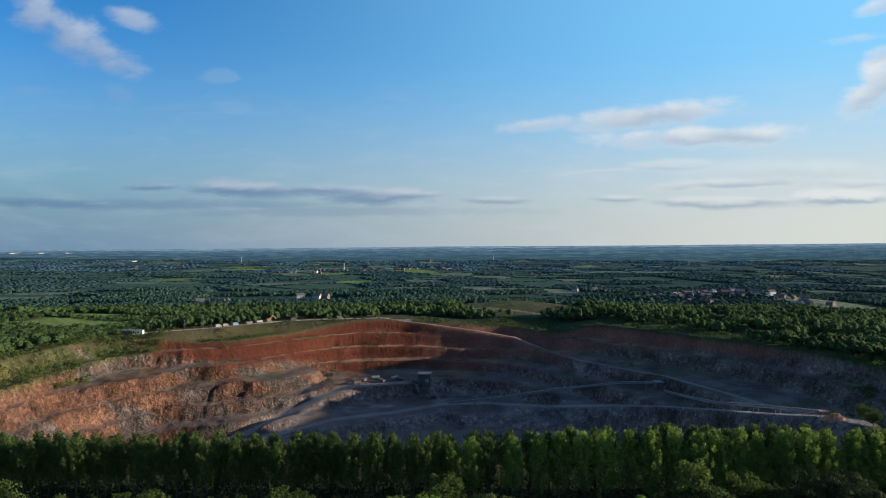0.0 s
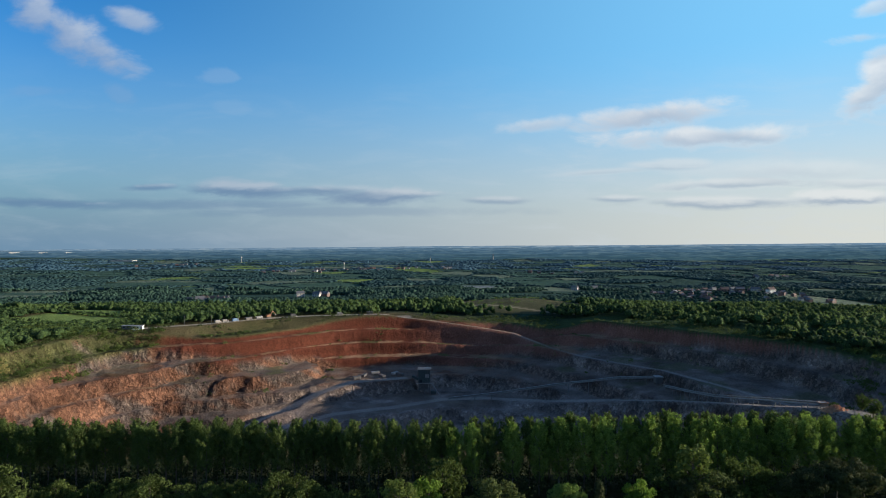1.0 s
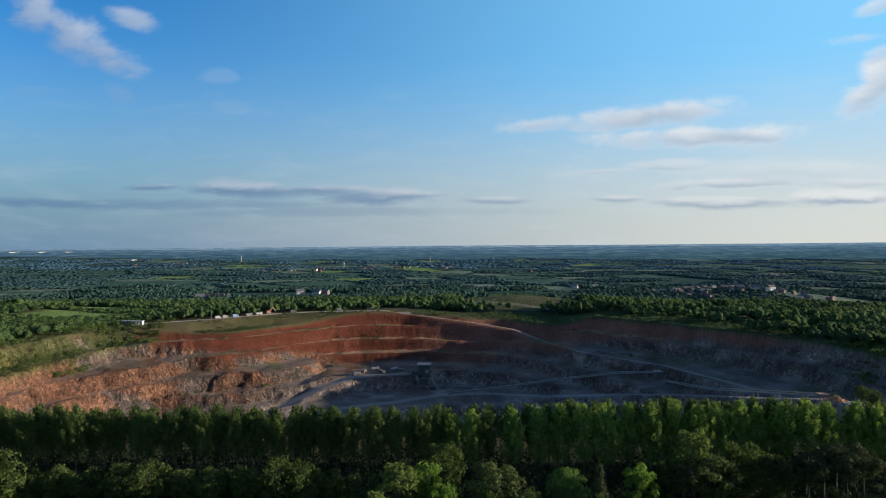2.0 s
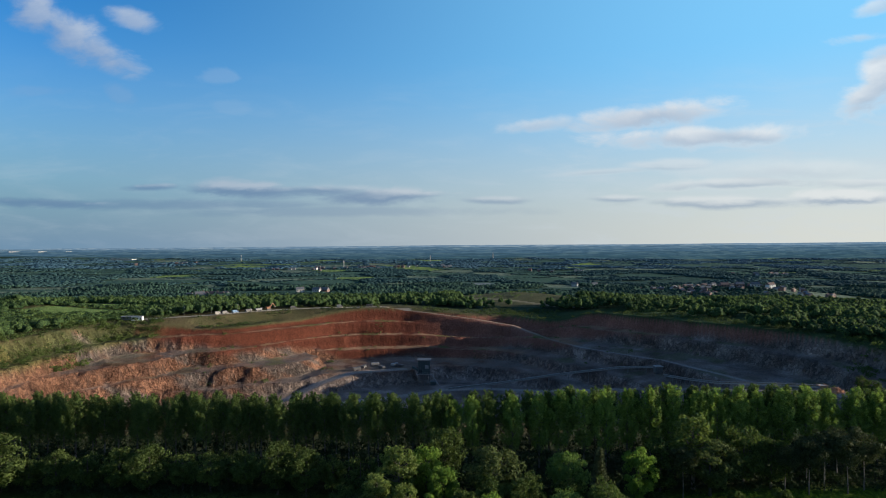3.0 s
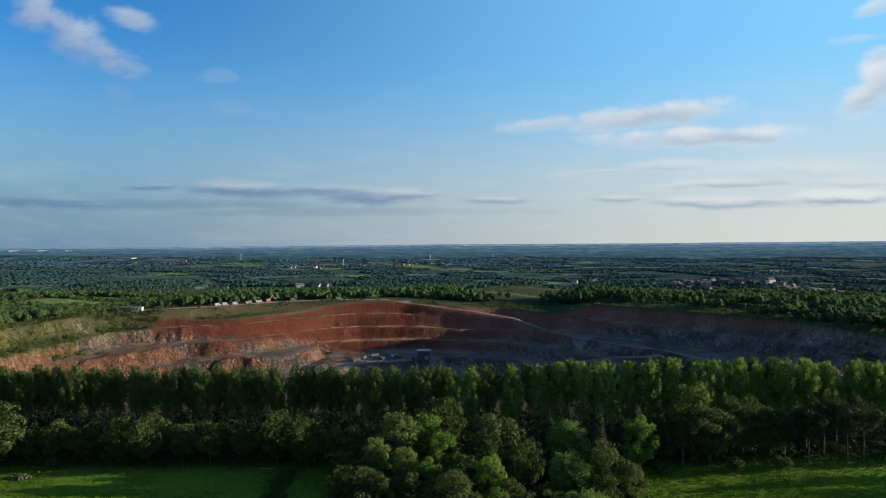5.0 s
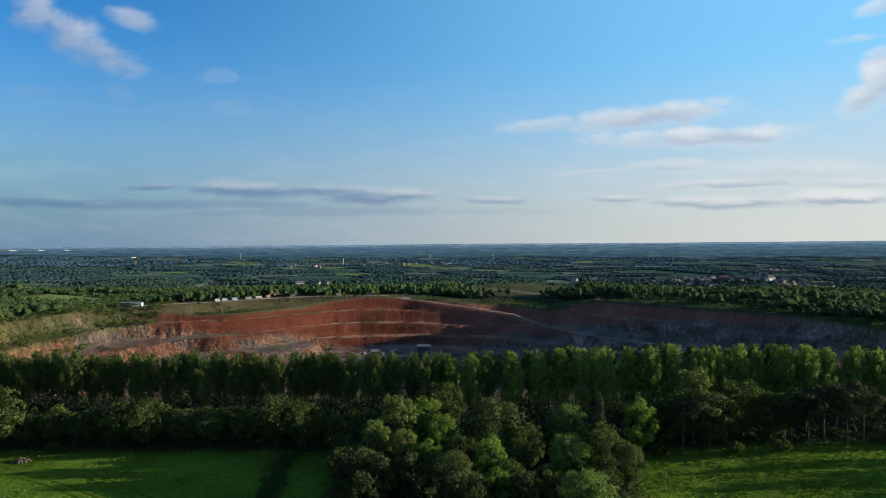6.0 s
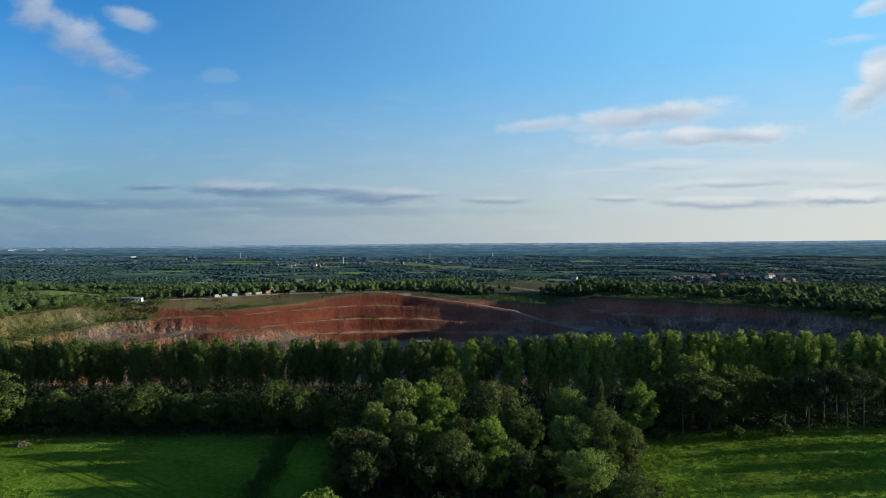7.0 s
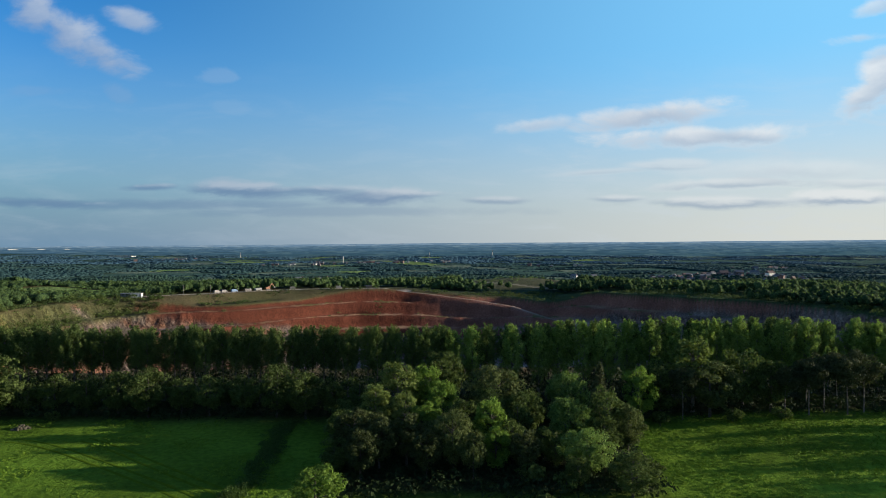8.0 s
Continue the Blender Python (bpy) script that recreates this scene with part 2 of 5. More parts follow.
def base_height(x, y):
    """The lie of the land before anyone dug."""
    d = np.maximum(y, 0) + 0.25 * np.abs(x)
    h = np.interp(d, [0, 430, 560, 650, 950, 1450, 2100, 3000, 4000, 4950, 8000], [0, 0, -3, -7, -26, -44, -42, -40, -40, -40, -40])
    h = h - 12 * smooth(40, 110, x) * smooth(560, 500, y) * smooth(490, 545, y)      # cut for the haul road
    h = h - 8 * smooth(-60, 40, x) * smooth(180, 90, x) * smooth(500, 540, y) * smooth(640, 560, y)
    h = h + 9 * np.exp(-(((x - 90) / 70) ** 2 + ((y - 690) / 70) ** 2))               # heathy hump behind the far rim
    h = h + 2 * np.exp(-(((x - 250) / 70) ** 2 + ((y - 420) / 90) ** 2))
    h = h + 1.6 * smooth(35, 75, x) * smooth(70, 115, y) * smooth(150, 135, y)
    h = h + 6 * smooth(-275, -375, x) * np.exp(-((y - 530) / 95) ** 2) * smooth(380, 430, y)      # west fields tilt to the sun
    h = h + 17 * np.exp(-((x - 430) / 150) ** 2 - ((y - 880) / 110) ** 2)                 # village on a rise
    h = h - rim_slope(x, y)
    h = h + fbm(x, y, 500, 3, 5) * 9 * smooth(620, 1300, d) + fbm(x, y, 60, 3, 8) * 1.2 * smooth(150, 260, y)
    return h


def height(x, y):
    x, y = np.asarray(x, float), np.asarray(y, float)
    h = base_height(x, y)
    m = (np.abs(x) < 262) & (y > 172) & (y < 560)
    if not m.any():
        return h
    px, py = x[m], y[m]
    drop = np.zeros(px.shape)
    rag = fbm(px, py, 34, 3, 21) * 2.5 + (0.7 - 2.4 * np.abs(fbm(px, py, 15, 3, 33))) * 1.1 + (0.6 - 2 * np.abs(fbm(px, py, 5.5, 2, 3))) * 1.35
    wild = 0.2 + 1.0 * smooth(-70, -120, px) * smooth(440, 414, py) + 0.45 * smooth(80, 140, px) + 1.0 * smooth(-110, -70, px) * smooth(60, 10, px) * smooth(470, 455, py)
    spur = smooth(-205, -180, px) * smooth(-92, -105, px) * smooth(452, 440, py)
    rag = rag + spur * (2.2 - 6.5 * np.abs(fbm(px, py, 17, 2, 35))) * 0.45
    for k, (poly, fall, wide, rough) in enumerate(FACES):
        d = depth_inside(poly, px, py) + rag * rough * wild * (0.9 if k else 0.6) + fbm(px, py, 22, 2, 50 + k) * (0.6 + 1.1 * wild)
        if k == 0:
            fall = fall - rim_slope(px, py)
        if k in (3, 4):      # the crusher stands on a higher step of the floor
            fall = fall + (-3.5 if k == 3 else 3.5) * smooth(-106, -86, px) * smooth(110, 70, px)
        drop += fall * (0.88 * smooth(0, wide, d) + 0.12 * smooth(wide * 0.6, wide * 2.4, d))
    z = h[m] - drop + fbm(px, py, 7, 3, 40) * (0.3 + 0.55 * wild) * smooth(0.5, 6, drop)
    for line, half, side in ROADS:
        d, level = path_distance(line, px, py)
        z = z + (level - z) * smooth(half + side, half, d)
    h = h.copy()
    h[m] = z
    return h


def height_at(x, y):
    return float(height(np.array([x]), np.array([y]))[0])


# ---------------------------------------------------------------- fields and woods
FIELD_RNG = np.random.RandomState(11)
SEEDS = np.array([(FIELD_RNG.uniform(-5200, 5200), FIELD_RNG.uniform(900, 4950)) for _ in range(2000)])
SEED_KIND = FIELD_RNG.rand(2000)
# open ground nearer by: centre, half sizes, colour number
CLEARINGS = [(-346, 576, 46, 36, 0), (-308, 500, 42, 28, 0), (-215, 655, 62, 30, 1), (-1010, 1150, 260, 90, 1), (-930, 1010, 120, 50, 5), (-210, 985, 60, 60, 5), (-45, 650, 48, 24, 5),
             (165, 1270, 120, 110, 2), (150, 1440, 120, 50, 1), (60, 1400, 60, 60, 3), (85, 676, 68, 78, 4), (530, 790, 72, 95, 2), (300, 1110, 90, 30, 5), (680, 1150, 160, 40, 5), (-520, 880, 60, 36, 5), (-700, 1500, 160, 60, 1), (500, 1500, 160, 50, 5)]
# Rows 1, 2 and 5 lean to blue: the plain's haze put into the colour.
COVER = np.array([(0.150, 0.205, 0.060), (0.056, 0.098, 0.070), (0.13, 0.16, 0.11), (0.18, 0.20, 0.20), (0.085, 0.085, 0.045), (0.040, 0.072, 0.056), (0.03, 0.05, 0.03)])


def land(x, y):
    """Kind of cover (row of COVER), how wooded it is (0 to 1), and whether a hedge stands there."""
    x, y = np.asarray(x, float), np.asarray(y, float)
    kind, wood, hedge = np.full(x.shape, 6), np.ones(x.shape), np.zeros(x.shape)
    far = (y > 900) & (y < 4950)
    if far.any():
        fx, fy = x[far], y[far]
        d1, d2, who = np.full(fx.shape, 1e12), np.full(fx.shape, 1e12), np.zeros(fx.shape, int)
        for i, (sx, sy) in enumerate(SEEDS):
            d = (fx - sx) ** 2 + (fy - sy) ** 2
            new_best = d < d1
            d2 = np.where(new_best, d1, np.minimum(d2, d))
            who = np.where(new_best, i, who)
            d1 = np.where(new_best, d, d1)
        r = SEED_KIND[who] + 0.30 * smooth(1500, 1000, fy)
        kind[far] = np.select([r < 0.08, r < 0.32, r < 0.42, r < 0.66], [0, 1, 2, 5], 6)
        wood[far] = np.where(r < 0.66, 0.0, 1.0)
        hedge[far] = (np.sqrt(d2) - np.sqrt(d1)) < 7
    for cx, cy, rx, ry, k in CLEARINGS:
        inside = ((x - cx) / rx) ** 4 + ((y - cy) / ry) ** 4 < 1 + 0.3 * fbm(x, y, 40, 2, 4)
        kind, wood, hedge = np.where(inside, k, kind), np.where(inside, 0.0, wood), np.where(inside, 0, hedge)
    return kind, wood, hedge


# ---------------------------------------------------------------- materials
def material(name):
    m = bpy.data.materials.new(name)
    m.use_nodes = True
    n, l = nodes_of(m.node_tree)
    o = n.new("ShaderNodeOutputMaterial")
    b = n.new("ShaderNodeBsdfPrincipled")
    l.new(b.outputs[0], o.inputs[0])
    return m, n, l, b


def bump(n, l, b, height_socket, strength, distance):
    k = n.new("ShaderNodeBump")
    k.inputs["Strength"].default_value, k.inputs["Distance"].default_value = strength, distance
    l.new(height_socket, k.inputs["Height"])
    l.new(k.outputs[0], b.inputs["Normal"])


def ground_material():
    m, n, l, b = material("ground_cover")
    at = n.new("ShaderNodeAttribute")
    at.attribute_name = "cover"
    co = n.new("ShaderNodeTexCoord").outputs["Object"]
    big, small = noise_node(n, l, co, 0.05, 5), noise_node(n, l, co, 0.9, 6, 0.65)
    v1 = ramp_node(n, l, big.outputs[0], [(0.3, (0.75, 0.75, 0.75)), (0.7, (1.2, 1.2, 1.2))])
    v2 = ramp_node(n, l, small.outputs[0], [(0.3, (0.66, 0.66, 0.66)), (0.7, (1.3, 1.3, 1.3))])
    c = mix_node(n, l, 1.0, at.outputs["Color"], v1, "MULTIPLY")
    c = mix_node(n, l, 1.0, c, v2, "MULTIPLY")
    # jointed rock on the bare faces
    stretch = n.new("ShaderNodeMapping")
    stretch.inputs["Scale"].default_value = (0.085, 0.085, 0.06)
    wobble = n.new("ShaderNodeVectorMath")
    wobble.operation = "MULTIPLY_ADD"
    wobble.inputs[1].default_value = (9, 9, 9)
    l.new(noise_node(n, l, co, 0.16, 4, 0.6).outputs["Color"], wobble.inputs[0])
    l.new(co, wobble.inputs[2])
    l.new(wobble.outputs[0], stretch.inputs["Vector"])
    joint = n.new("ShaderNodeTexVoronoi")
    joint.feature = "DISTANCE_TO_EDGE"
    l.new(stretch.outputs[0], joint.inputs["Vector"])
    block = n.new("ShaderNodeTexVoronoi")
    l.new(stretch.outputs[0], block.inputs["Vector"])
    edge = ramp_node(n, l, joint.outputs["Distance"], [(0.0, (0.42, 0.42, 0.42)), (0.09, (1, 1, 1))])
    tone = ramp_node(n, l, block.outputs["Color"], [(0.1, (0.55, 0.55, 0.57)), (0.9, (1.4, 1.36, 1.3))])
    fine = n.new("ShaderNodeTexVoronoi")
    fine.inputs["Scale"].default_value = 4.3
    l.new(stretch.outputs[0], fine.inputs["Vector"])
    chip = ramp_node(n, l, fine.outputs["Color"], [(0.1, (0.76, 0.76, 0.77)), (0.9, (1.24, 1.23, 1.2))])
    stone = mix_node(n, l, 1.0, mix_node(n, l, 1.0, c, edge, "MULTIPLY"), tone, "MULTIPLY")
    stone = mix_node(n, l, 1.0, stone, chip, "MULTIPLY")
    c = mix_node(n, l, math_node(n, l, "MULTIPLY", at.outputs["Alpha"], 0.85), c, stone)
    l.new(c, b.inputs["Base Color"])
    b.inputs["Roughness"].default_value = 0.95
    b.inputs["Specular IOR Level"].default_value = 0.02
    rgb = n.new("ShaderNodeSeparateColor")
    l.new(at.outputs["Color"], rgb.inputs[0])
    earth = math_node(n, l, "MULTIPLY", math_node(n, l, "MULTIPLY_ADD", rgb.outputs[1], -2.0, rgb.outputs[0]), 18.0, clamp=True)
    rough = math_node(n, l, "MULTIPLY", noise_node(n, l, co, 0.35, 7, 0.68).outputs[0], math_node(n, l, "MULTIPLY_ADD", earth, -0.6, 1.0))
    facet = math_node(n, l, "MULTIPLY", block.outputs["Distance"], math_node(n, l, "MULTIPLY", at.outputs["Alpha"], 0.8))
    blades = math_node(n, l, "MULTIPLY", noise_node(n, l, co, 1.7, 4, 0.6).outputs[0], 0.28)
    bump(n, l, b, math_node(n, l, "ADD", math_node(n, l, "ADD", rough, facet), blades), 1.0, 1.3)
    return m


def leaf_material(name, dark, light, through_light=0.35, patch=0.0):
    m, n, l, b = material(name)
    info, geo = n.new("ShaderNodeObjectInfo"), n.new("ShaderNodeNewGeometry")
    r = math_node(n, l, "MULTIPLY", info.outputs["Random"], 0.3)
    r = math_node(n, l, "MULTIPLY_ADD", geo.outputs["Random Per Island"], 0.7, r)
    if patch:
        k = noise_node(n, l, n.new("ShaderNodeTexCoord").outputs["Object"], patch, 5, 0.7)
        spread = n.new("ShaderNodeMapRange")
        for i, q in enumerate((0.36, 0.64, 0.0, 1.0)):
            spread.inputs[i + 1].default_value = q
        l.new(k.outputs[0], spread.inputs[0])
        near = noise_node(n, l, n.new("ShaderNodeTexCoord").outputs["Object"], 0.11, 2, 0.5)
        each = n.new("ShaderNodeMapRange")
        for i, q in enumerate((0.34, 0.66, 0.0, 1.0)):
            each.inputs[i + 1].default_value = q
        l.new(near.outputs[0], each.inputs[0])
        r = math_node(n, l, "MULTIPLY_ADD", each.outputs[0], 0.4, math_node(n, l, "MULTIPLY", spread.outputs[0], 0.48))
        r = math_node(n, l, "MULTIPLY_ADD", geo.outputs["Random Per Island"], 0.12, r)
    c = mix_node(n, l, r, dark, light)
    l.new(c, b.inputs["Base Color"])
    b.inputs["Roughness"].default_value = 0.6
    b.inputs["Specular IOR Level"].default_value = 0.03
    t = n.new("ShaderNodeBsdfTranslucent")
    l.new(mix_node(n, l, 0.5, c, (light[0] * 1.15, light[1] * 1.3, light[2] * 0.7)), t.inputs["Color"])
    mx = n.new("ShaderNodeMixShader")
    mx.inputs[0].default_value = through_light
    l.new(b.outputs[0], mx.inputs[1])
    l.new(t.outputs[0], mx.inputs[2])
    l.new(mx.outputs[0], n["Material Output"].inputs[0])
    return m


def bark_material(name, dark, light):
    m, n, l, b = material(name)
    co = n.new("ShaderNodeTexCoord").outputs["Object"]
    k = noise_node(n, l, co, 3.0, 5, 0.65)
    l.new(ramp_node(n, l, k.outputs[0], [(0.35, dark), (0.65, light)]), b.inputs["Base Color"])
    b.inputs["Roughness"].default_value = 0.9
    bump(n, l, b, k.outputs[0], 0.6, 0.05)
    return m


GROUND = ground_material()
LEAF_POPLAR = leaf_material("poplar_leaf", (0.034, 0.058, 0.018), (0.285, 0.38, 0.085), 0.36)
# Poplars west and behind: their shade put into a darker copy of the leaf.
LEAF_POPLAR_SHADED = leaf_material("shaded_poplar_leaf", (0.018, 0.032, 0.013), (0.145, 0.19, 0.052), 0.3)
LEAF_OAK = leaf_material("oak_leaf", (0.010, 0.019, 0.008), (0.115, 0.152, 0.042), 0.28)
LEAF_LIME = leaf_material("lime_leaf", (0.045, 0.082, 0.018), (0.20, 0.29, 0.05), 0.4)
LEAF_BIRCH = leaf_material("birch_leaf", (0.04, 0.062, 0.02), (0.185, 0.225, 0.06), 0.35)
LEAF_DUSK = leaf_material("alder_leaf", (0.013, 0.020, 0.009), (0.082, 0.098, 0.036), 0.2)
LEAF_WILLOW = leaf_material("willow_leaf", (0.06, 0.095, 0.03), (0.20, 0.28, 0.068), 0.32)
LEAF_PINE = leaf_material("pine_needle", (0.017, 0.026, 0.012), (0.085, 0.095, 0.042), 0.15)
LEAF_BROWN = leaf_material("bronze_leaf", (0.024, 0.037, 0.015), (0.14, 0.165, 0.056), 0.28)
LEAF_SHADE = leaf_material("undergrowth_shade_leaf", (0.012, 0.022, 0.010), (0.034, 0.05, 0.018), 0.12)
LEAF_FAR = leaf_material("woodland_leaf", (0.035, 0.062, 0.024), (0.16, 0.215, 0.06), 0.4, 0.011)
BARK = bark_material("bark", (0.03, 0.024, 0.018), (0.10, 0.085, 0.065))
BARK_PALE = bark_material("pale_bark", (0.06, 0.05, 0.042), (0.19, 0.165, 0.135))


# ---------------------------------------------------------------- mesh helpers
def mesh_object(name, verts, faces, mat, parent=None, label="", shade=False):
    me = bpy.data.meshes.new(name)
    me.from_pydata([tuple(v) for v in verts], [], [tuple(f) for f in faces])
    me.materials.append(mat)
    if shade:
        me.shade_smooth()
    ob = new(name, me)
    if parent is not None:
        ob.parent = parent
    return tagged(ob, label)


def part(name, bm, mat, parent, label=""):
    """One bmesh as one part under a thing or under a part."""
    me = bpy.data.meshes.new(name)
    bm.to_mesh(me)
    bm.free()
    me.materials.append(mat)
    ob = new(name, me)
    ob.parent = parent
    return tagged(ob, label)


def thing(name, at, label, category, group="", turn=0.0):
    ob = new(name)
    ob.empty_display_size = 0.5
    ob.matrix_basis = Matrix.Translation(at) @ Matrix.Rotation(turn, 4, "Z")
    return tagged(ob, label, category, group)


def quads(centres, normals, sizes, rng, stretch=1.0):
    """Loose leaf-like quads round the centres, turned at random about their normals."""
    n = len(centres)
    up = rng.normal(size=(n, 3))
    nn = normals / (np.linalg.norm(normals, axis=1, keepdims=True) + 1e-9)
    a = np.cross(nn, up)
    a /= np.linalg.norm(a, axis=1, keepdims=True) + 1e-9
    b = np.cross(nn, a)
    s = np.asarray(sizes)[:, None]
    a, b = a * s * stretch, b * s / stretch
    tip = nn * s * 0.3
    v = np.stack([centres - a * 1.0, centres - b * 0.62 + tip * 0.5, centres + a * 1.0, centres + b * 0.62 + tip * 0.5], 1).reshape(-1, 3)
    return v, np.arange(4 * n).reshape(-1, 4)


def tube(points, radii, sides=6):
    """A tapered limb along the points."""
    verts, faces = [], []
    pts = [Vector(p) for p in points]
    for i, p in enumerate(pts):
        d = (pts[min(i + 1, len(pts) - 1)] - pts[max(i - 1, 0)]).normalized()
        a = d.orthogonal().normalized()
        b = d.cross(a)
        for k in range(sides):
            q = 2 * math.pi * k / sides
            verts.append(p + (a * math.cos(q) + b * math.sin(q)) * radii[i])
        if i:
            o = (i - 1) * sides
            faces += [(o + k, o + (k + 1) % sides, o + sides + (k + 1) % sides, o + sides + k) for k in range(sides)]
    return verts, faces


def joined(pieces):
    verts, faces = [], []
    for v, f in pieces:
        o = len(verts)
        verts += list(v)
        faces += [tuple(i + o for i in q) for q in f]
    return verts, faces


def clump_leaves(rng, centre, radius, count, size, flat):
    """Leaves on the skin of one uneven clump, more of them on its upper side."""
    d = rng.normal(size=(count, 3))
    d[:, 2] = d[:, 2] * 0.9 + 0.25
    d /= np.linalg.norm(d, axis=1, keepdims=True)
    r = radius * (0.62 + 0.45 * rng.rand(count))[:, None]
    p = np.array(centre) + d * r * np.array([1, 1, flat])
    return p, d + rng.normal(size=d.shape) * 0.45, size * (0.6 + 0.8 * rng.rand(count))


# ---------------------------------------------------------------- ground: one sheet, with the quarry dug into it
def axis(lo, hi, step, end_lo, end_hi, grow, limit):
    mid = list(np.arange(lo, hi + 0.01, step))
    up, s = [mid[-1]], step
    while up[-1] < end_hi:
        s = min(s * grow, limit)
        up.append(up[-1] + s)
    down, s = [mid[0]], step
    while down[-1] > end_lo:
        s = min(s * grow, limit)
        down.append(down[-1] - s)
    return np.array(down[:0:-1] + mid + up[1:])


def build_ground():
    xs = axis(-262, 262, 1.4, -6500, 6500, 1.10, 75)
    ys = np.concatenate([axis(-20, 168, 4.0, -4900, 168, 1.25, 400)[:-1], axis(168, 560, 1.35, 168, 4900, 1.05, 42)])
    ys = ys[np.concatenate([[True], np.diff(ys) > 0.05])]
    gx, gy = np.meshgrid(xs, ys)
    z = height(gx, gy)
    ny, nx = gx.shape
    verts = np.stack([gx, gy, z], -1).reshape(-1, 3)
    idx = np.arange(ny * nx).reshape(ny, nx)
    faces = np.stack([idx[:-1, :-1], idx[:-1, 1:], idx[1:, 1:], idx[1:, :-1]], -1).reshape(-1, 4)
    me = bpy.data.meshes.new("ground")
    me.vertices.add(len(verts))
    me.vertices.foreach_set("co", verts.ravel())
    me.loops.add(faces.size)
    me.loops.foreach_set("vertex_index", faces.ravel().astype(np.int32))
    me.polygons.add(len(faces))
    me.polygons.foreach_set("loop_start", np.arange(0, faces.size, 4, dtype=np.int32))
    me.update(calc_edges=True)
    # cover
    kind, wood, hedge = land(gx, gy)
    col = COVER[kind]
    field = smooth(150, 120, gy)[..., None]
    col = col * (1 - field) + (np.array((0.125, 0.212, 0.019)) + np.array((0.025, 0.030, 0.001)) * smooth(-10, 10, gx)[..., None]) * (0.8 + 0.35 * fbm(gx, gy, 12, 3, 90))[..., None] * field
    scrub = smooth(600, 540, gy)[..., None] * (1 - field) * (kind == 6)[..., None]
    tone = (0.5 + 0.5 * fbm(gx, gy, 30, 3, 2))[..., None]
    col = col * (1 - scrub) + (np.array((0.045, 0.062, 0.022)) * (1 - tone) + (np.array((0.125, 0.088, 0.05)) * (1 - smooth(20, 80, gx))[..., None] + np.array((0.055, 0.08, 0.035)) * smooth(20, 80, gx)[..., None]) * tone) * scrub
    # Below the spinney and the poplar belt the ground is coloured darker.
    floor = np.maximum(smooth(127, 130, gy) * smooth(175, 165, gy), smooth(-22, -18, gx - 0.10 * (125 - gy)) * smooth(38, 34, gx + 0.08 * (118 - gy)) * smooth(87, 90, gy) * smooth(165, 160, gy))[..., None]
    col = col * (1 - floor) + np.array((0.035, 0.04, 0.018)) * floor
    # quarry: red marl on the upper far benches, pink and grey rock below and along the west wall, grey floor
    drop = base_height(gx, gy) - z
    dug = smooth(0.6, 2.0, drop)[..., None]
    mix = fbm(gx, gy, 26, 4, 60) + 0.7 * fbm(gx + z * 2, gy + z, 7, 3, 61)
    warm = smooth(-0.38, 0.12, mix)[..., None]
    rock = np.array((0.160, 0.084, 0.054)) * warm + np.array((0.122, 0.099, 0.086)) * (1 - warm)
    # The spur's rock is darkened: the shade on its near faces painted in.
    rock = rock * (1 - 0.25 * smooth(-190, -165, gx) * smooth(-92, -105, gx) * smooth(450, 440, gy))[..., None]
    crack = smooth(0.12, 0.0, np.abs(fbm(gx + 2 * z, gy - z, 11, 3, 66)))[..., None] * 0.55
    rock = rock * (1 - crack) + np.array((0.085, 0.06, 0.05)) * crack
    strata = z - 0.085 * gy + 2.2 * fbm(gx, gy, 30, 3, 91)
    band = fbm(strata * 3.0, gy * 0.05, 9, 3, 92)
    rock = rock * (1 + 0.42 * band)[..., None]
    marl = np.array((0.122, 0.042, 0.026)) * (0.85 + 0.35 * fbm(gx, z * 7, 20, 3, 70))[..., None]
    # dusty lightens the marl eastward: fill for its shaded wall, put into the colour.
    dusty = 0.75 * smooth(-45, 60, gx + 20 * fbm(gx, gy, 40, 2, 73))[..., None]
    marl = marl * (1 - dusty) + np.array((0.25, 0.122, 0.092)) * dusty
    stone = np.array((0.250, 0.208, 0.186)) * (0.9 + 0.85 * fbm(gx + z, gy + z, 12, 5, 71))[..., None]
    brink = np.interp(gx, [-230, -208, -176, -143, -121, -80, 10, 300], [-8, -12, -20, -25, -29, -39, -41, 14])
    red = (smooth(396, 416, gy + 0.55 * np.maximum(gx - 20, 0) + 10 * fbm(gx, gy, 20, 2, 72)) * smooth(-2, 2, z - brink + 4 * fbm(gx, gy, 25, 3, 62)))[..., None]
    east = smooth(30, 90, gx + 20 * fbm(gx, gy, 30, 3, 63))[..., None] * (1 - red)
    stone = stone * (1 - 0.55 * smooth(-55, -95, gx)[..., None]) + np.array((0.175, 0.125, 0.095)) * 0.55 * smooth(-55, -95, gx)[..., None]
    low = smooth(-38, -46, z + 3 * fbm(gx, gy, 12, 3, 64))[..., None] * smooth(-150, -95, gx)[..., None]
    face = rock * (1 - red) + marl * red
    face = face * (1 - east * 0.8) + stone * 0.86 * east * 0.8
    face = face * (1 - low) + stone * low
    slope = np.gradient(z, axis=1) / np.gradient(gx, axis=1), np.gradient(z, axis=0) / np.gradient(gy, axis=0)
    steep = np.hypot(*slope)
    flat = smooth(0.55, 0.25, steep)
    ledge = (1 - 0.4 * smooth(-100, -130, gx)[..., None]) * (flat * smooth(-0.35, 0.15, fbm(gx, gy, 14, 3, 65) + 0.1))[..., None] * (0.8 - 0.55 * east)
    dust = np.array((0.165, 0.130, 0.108))
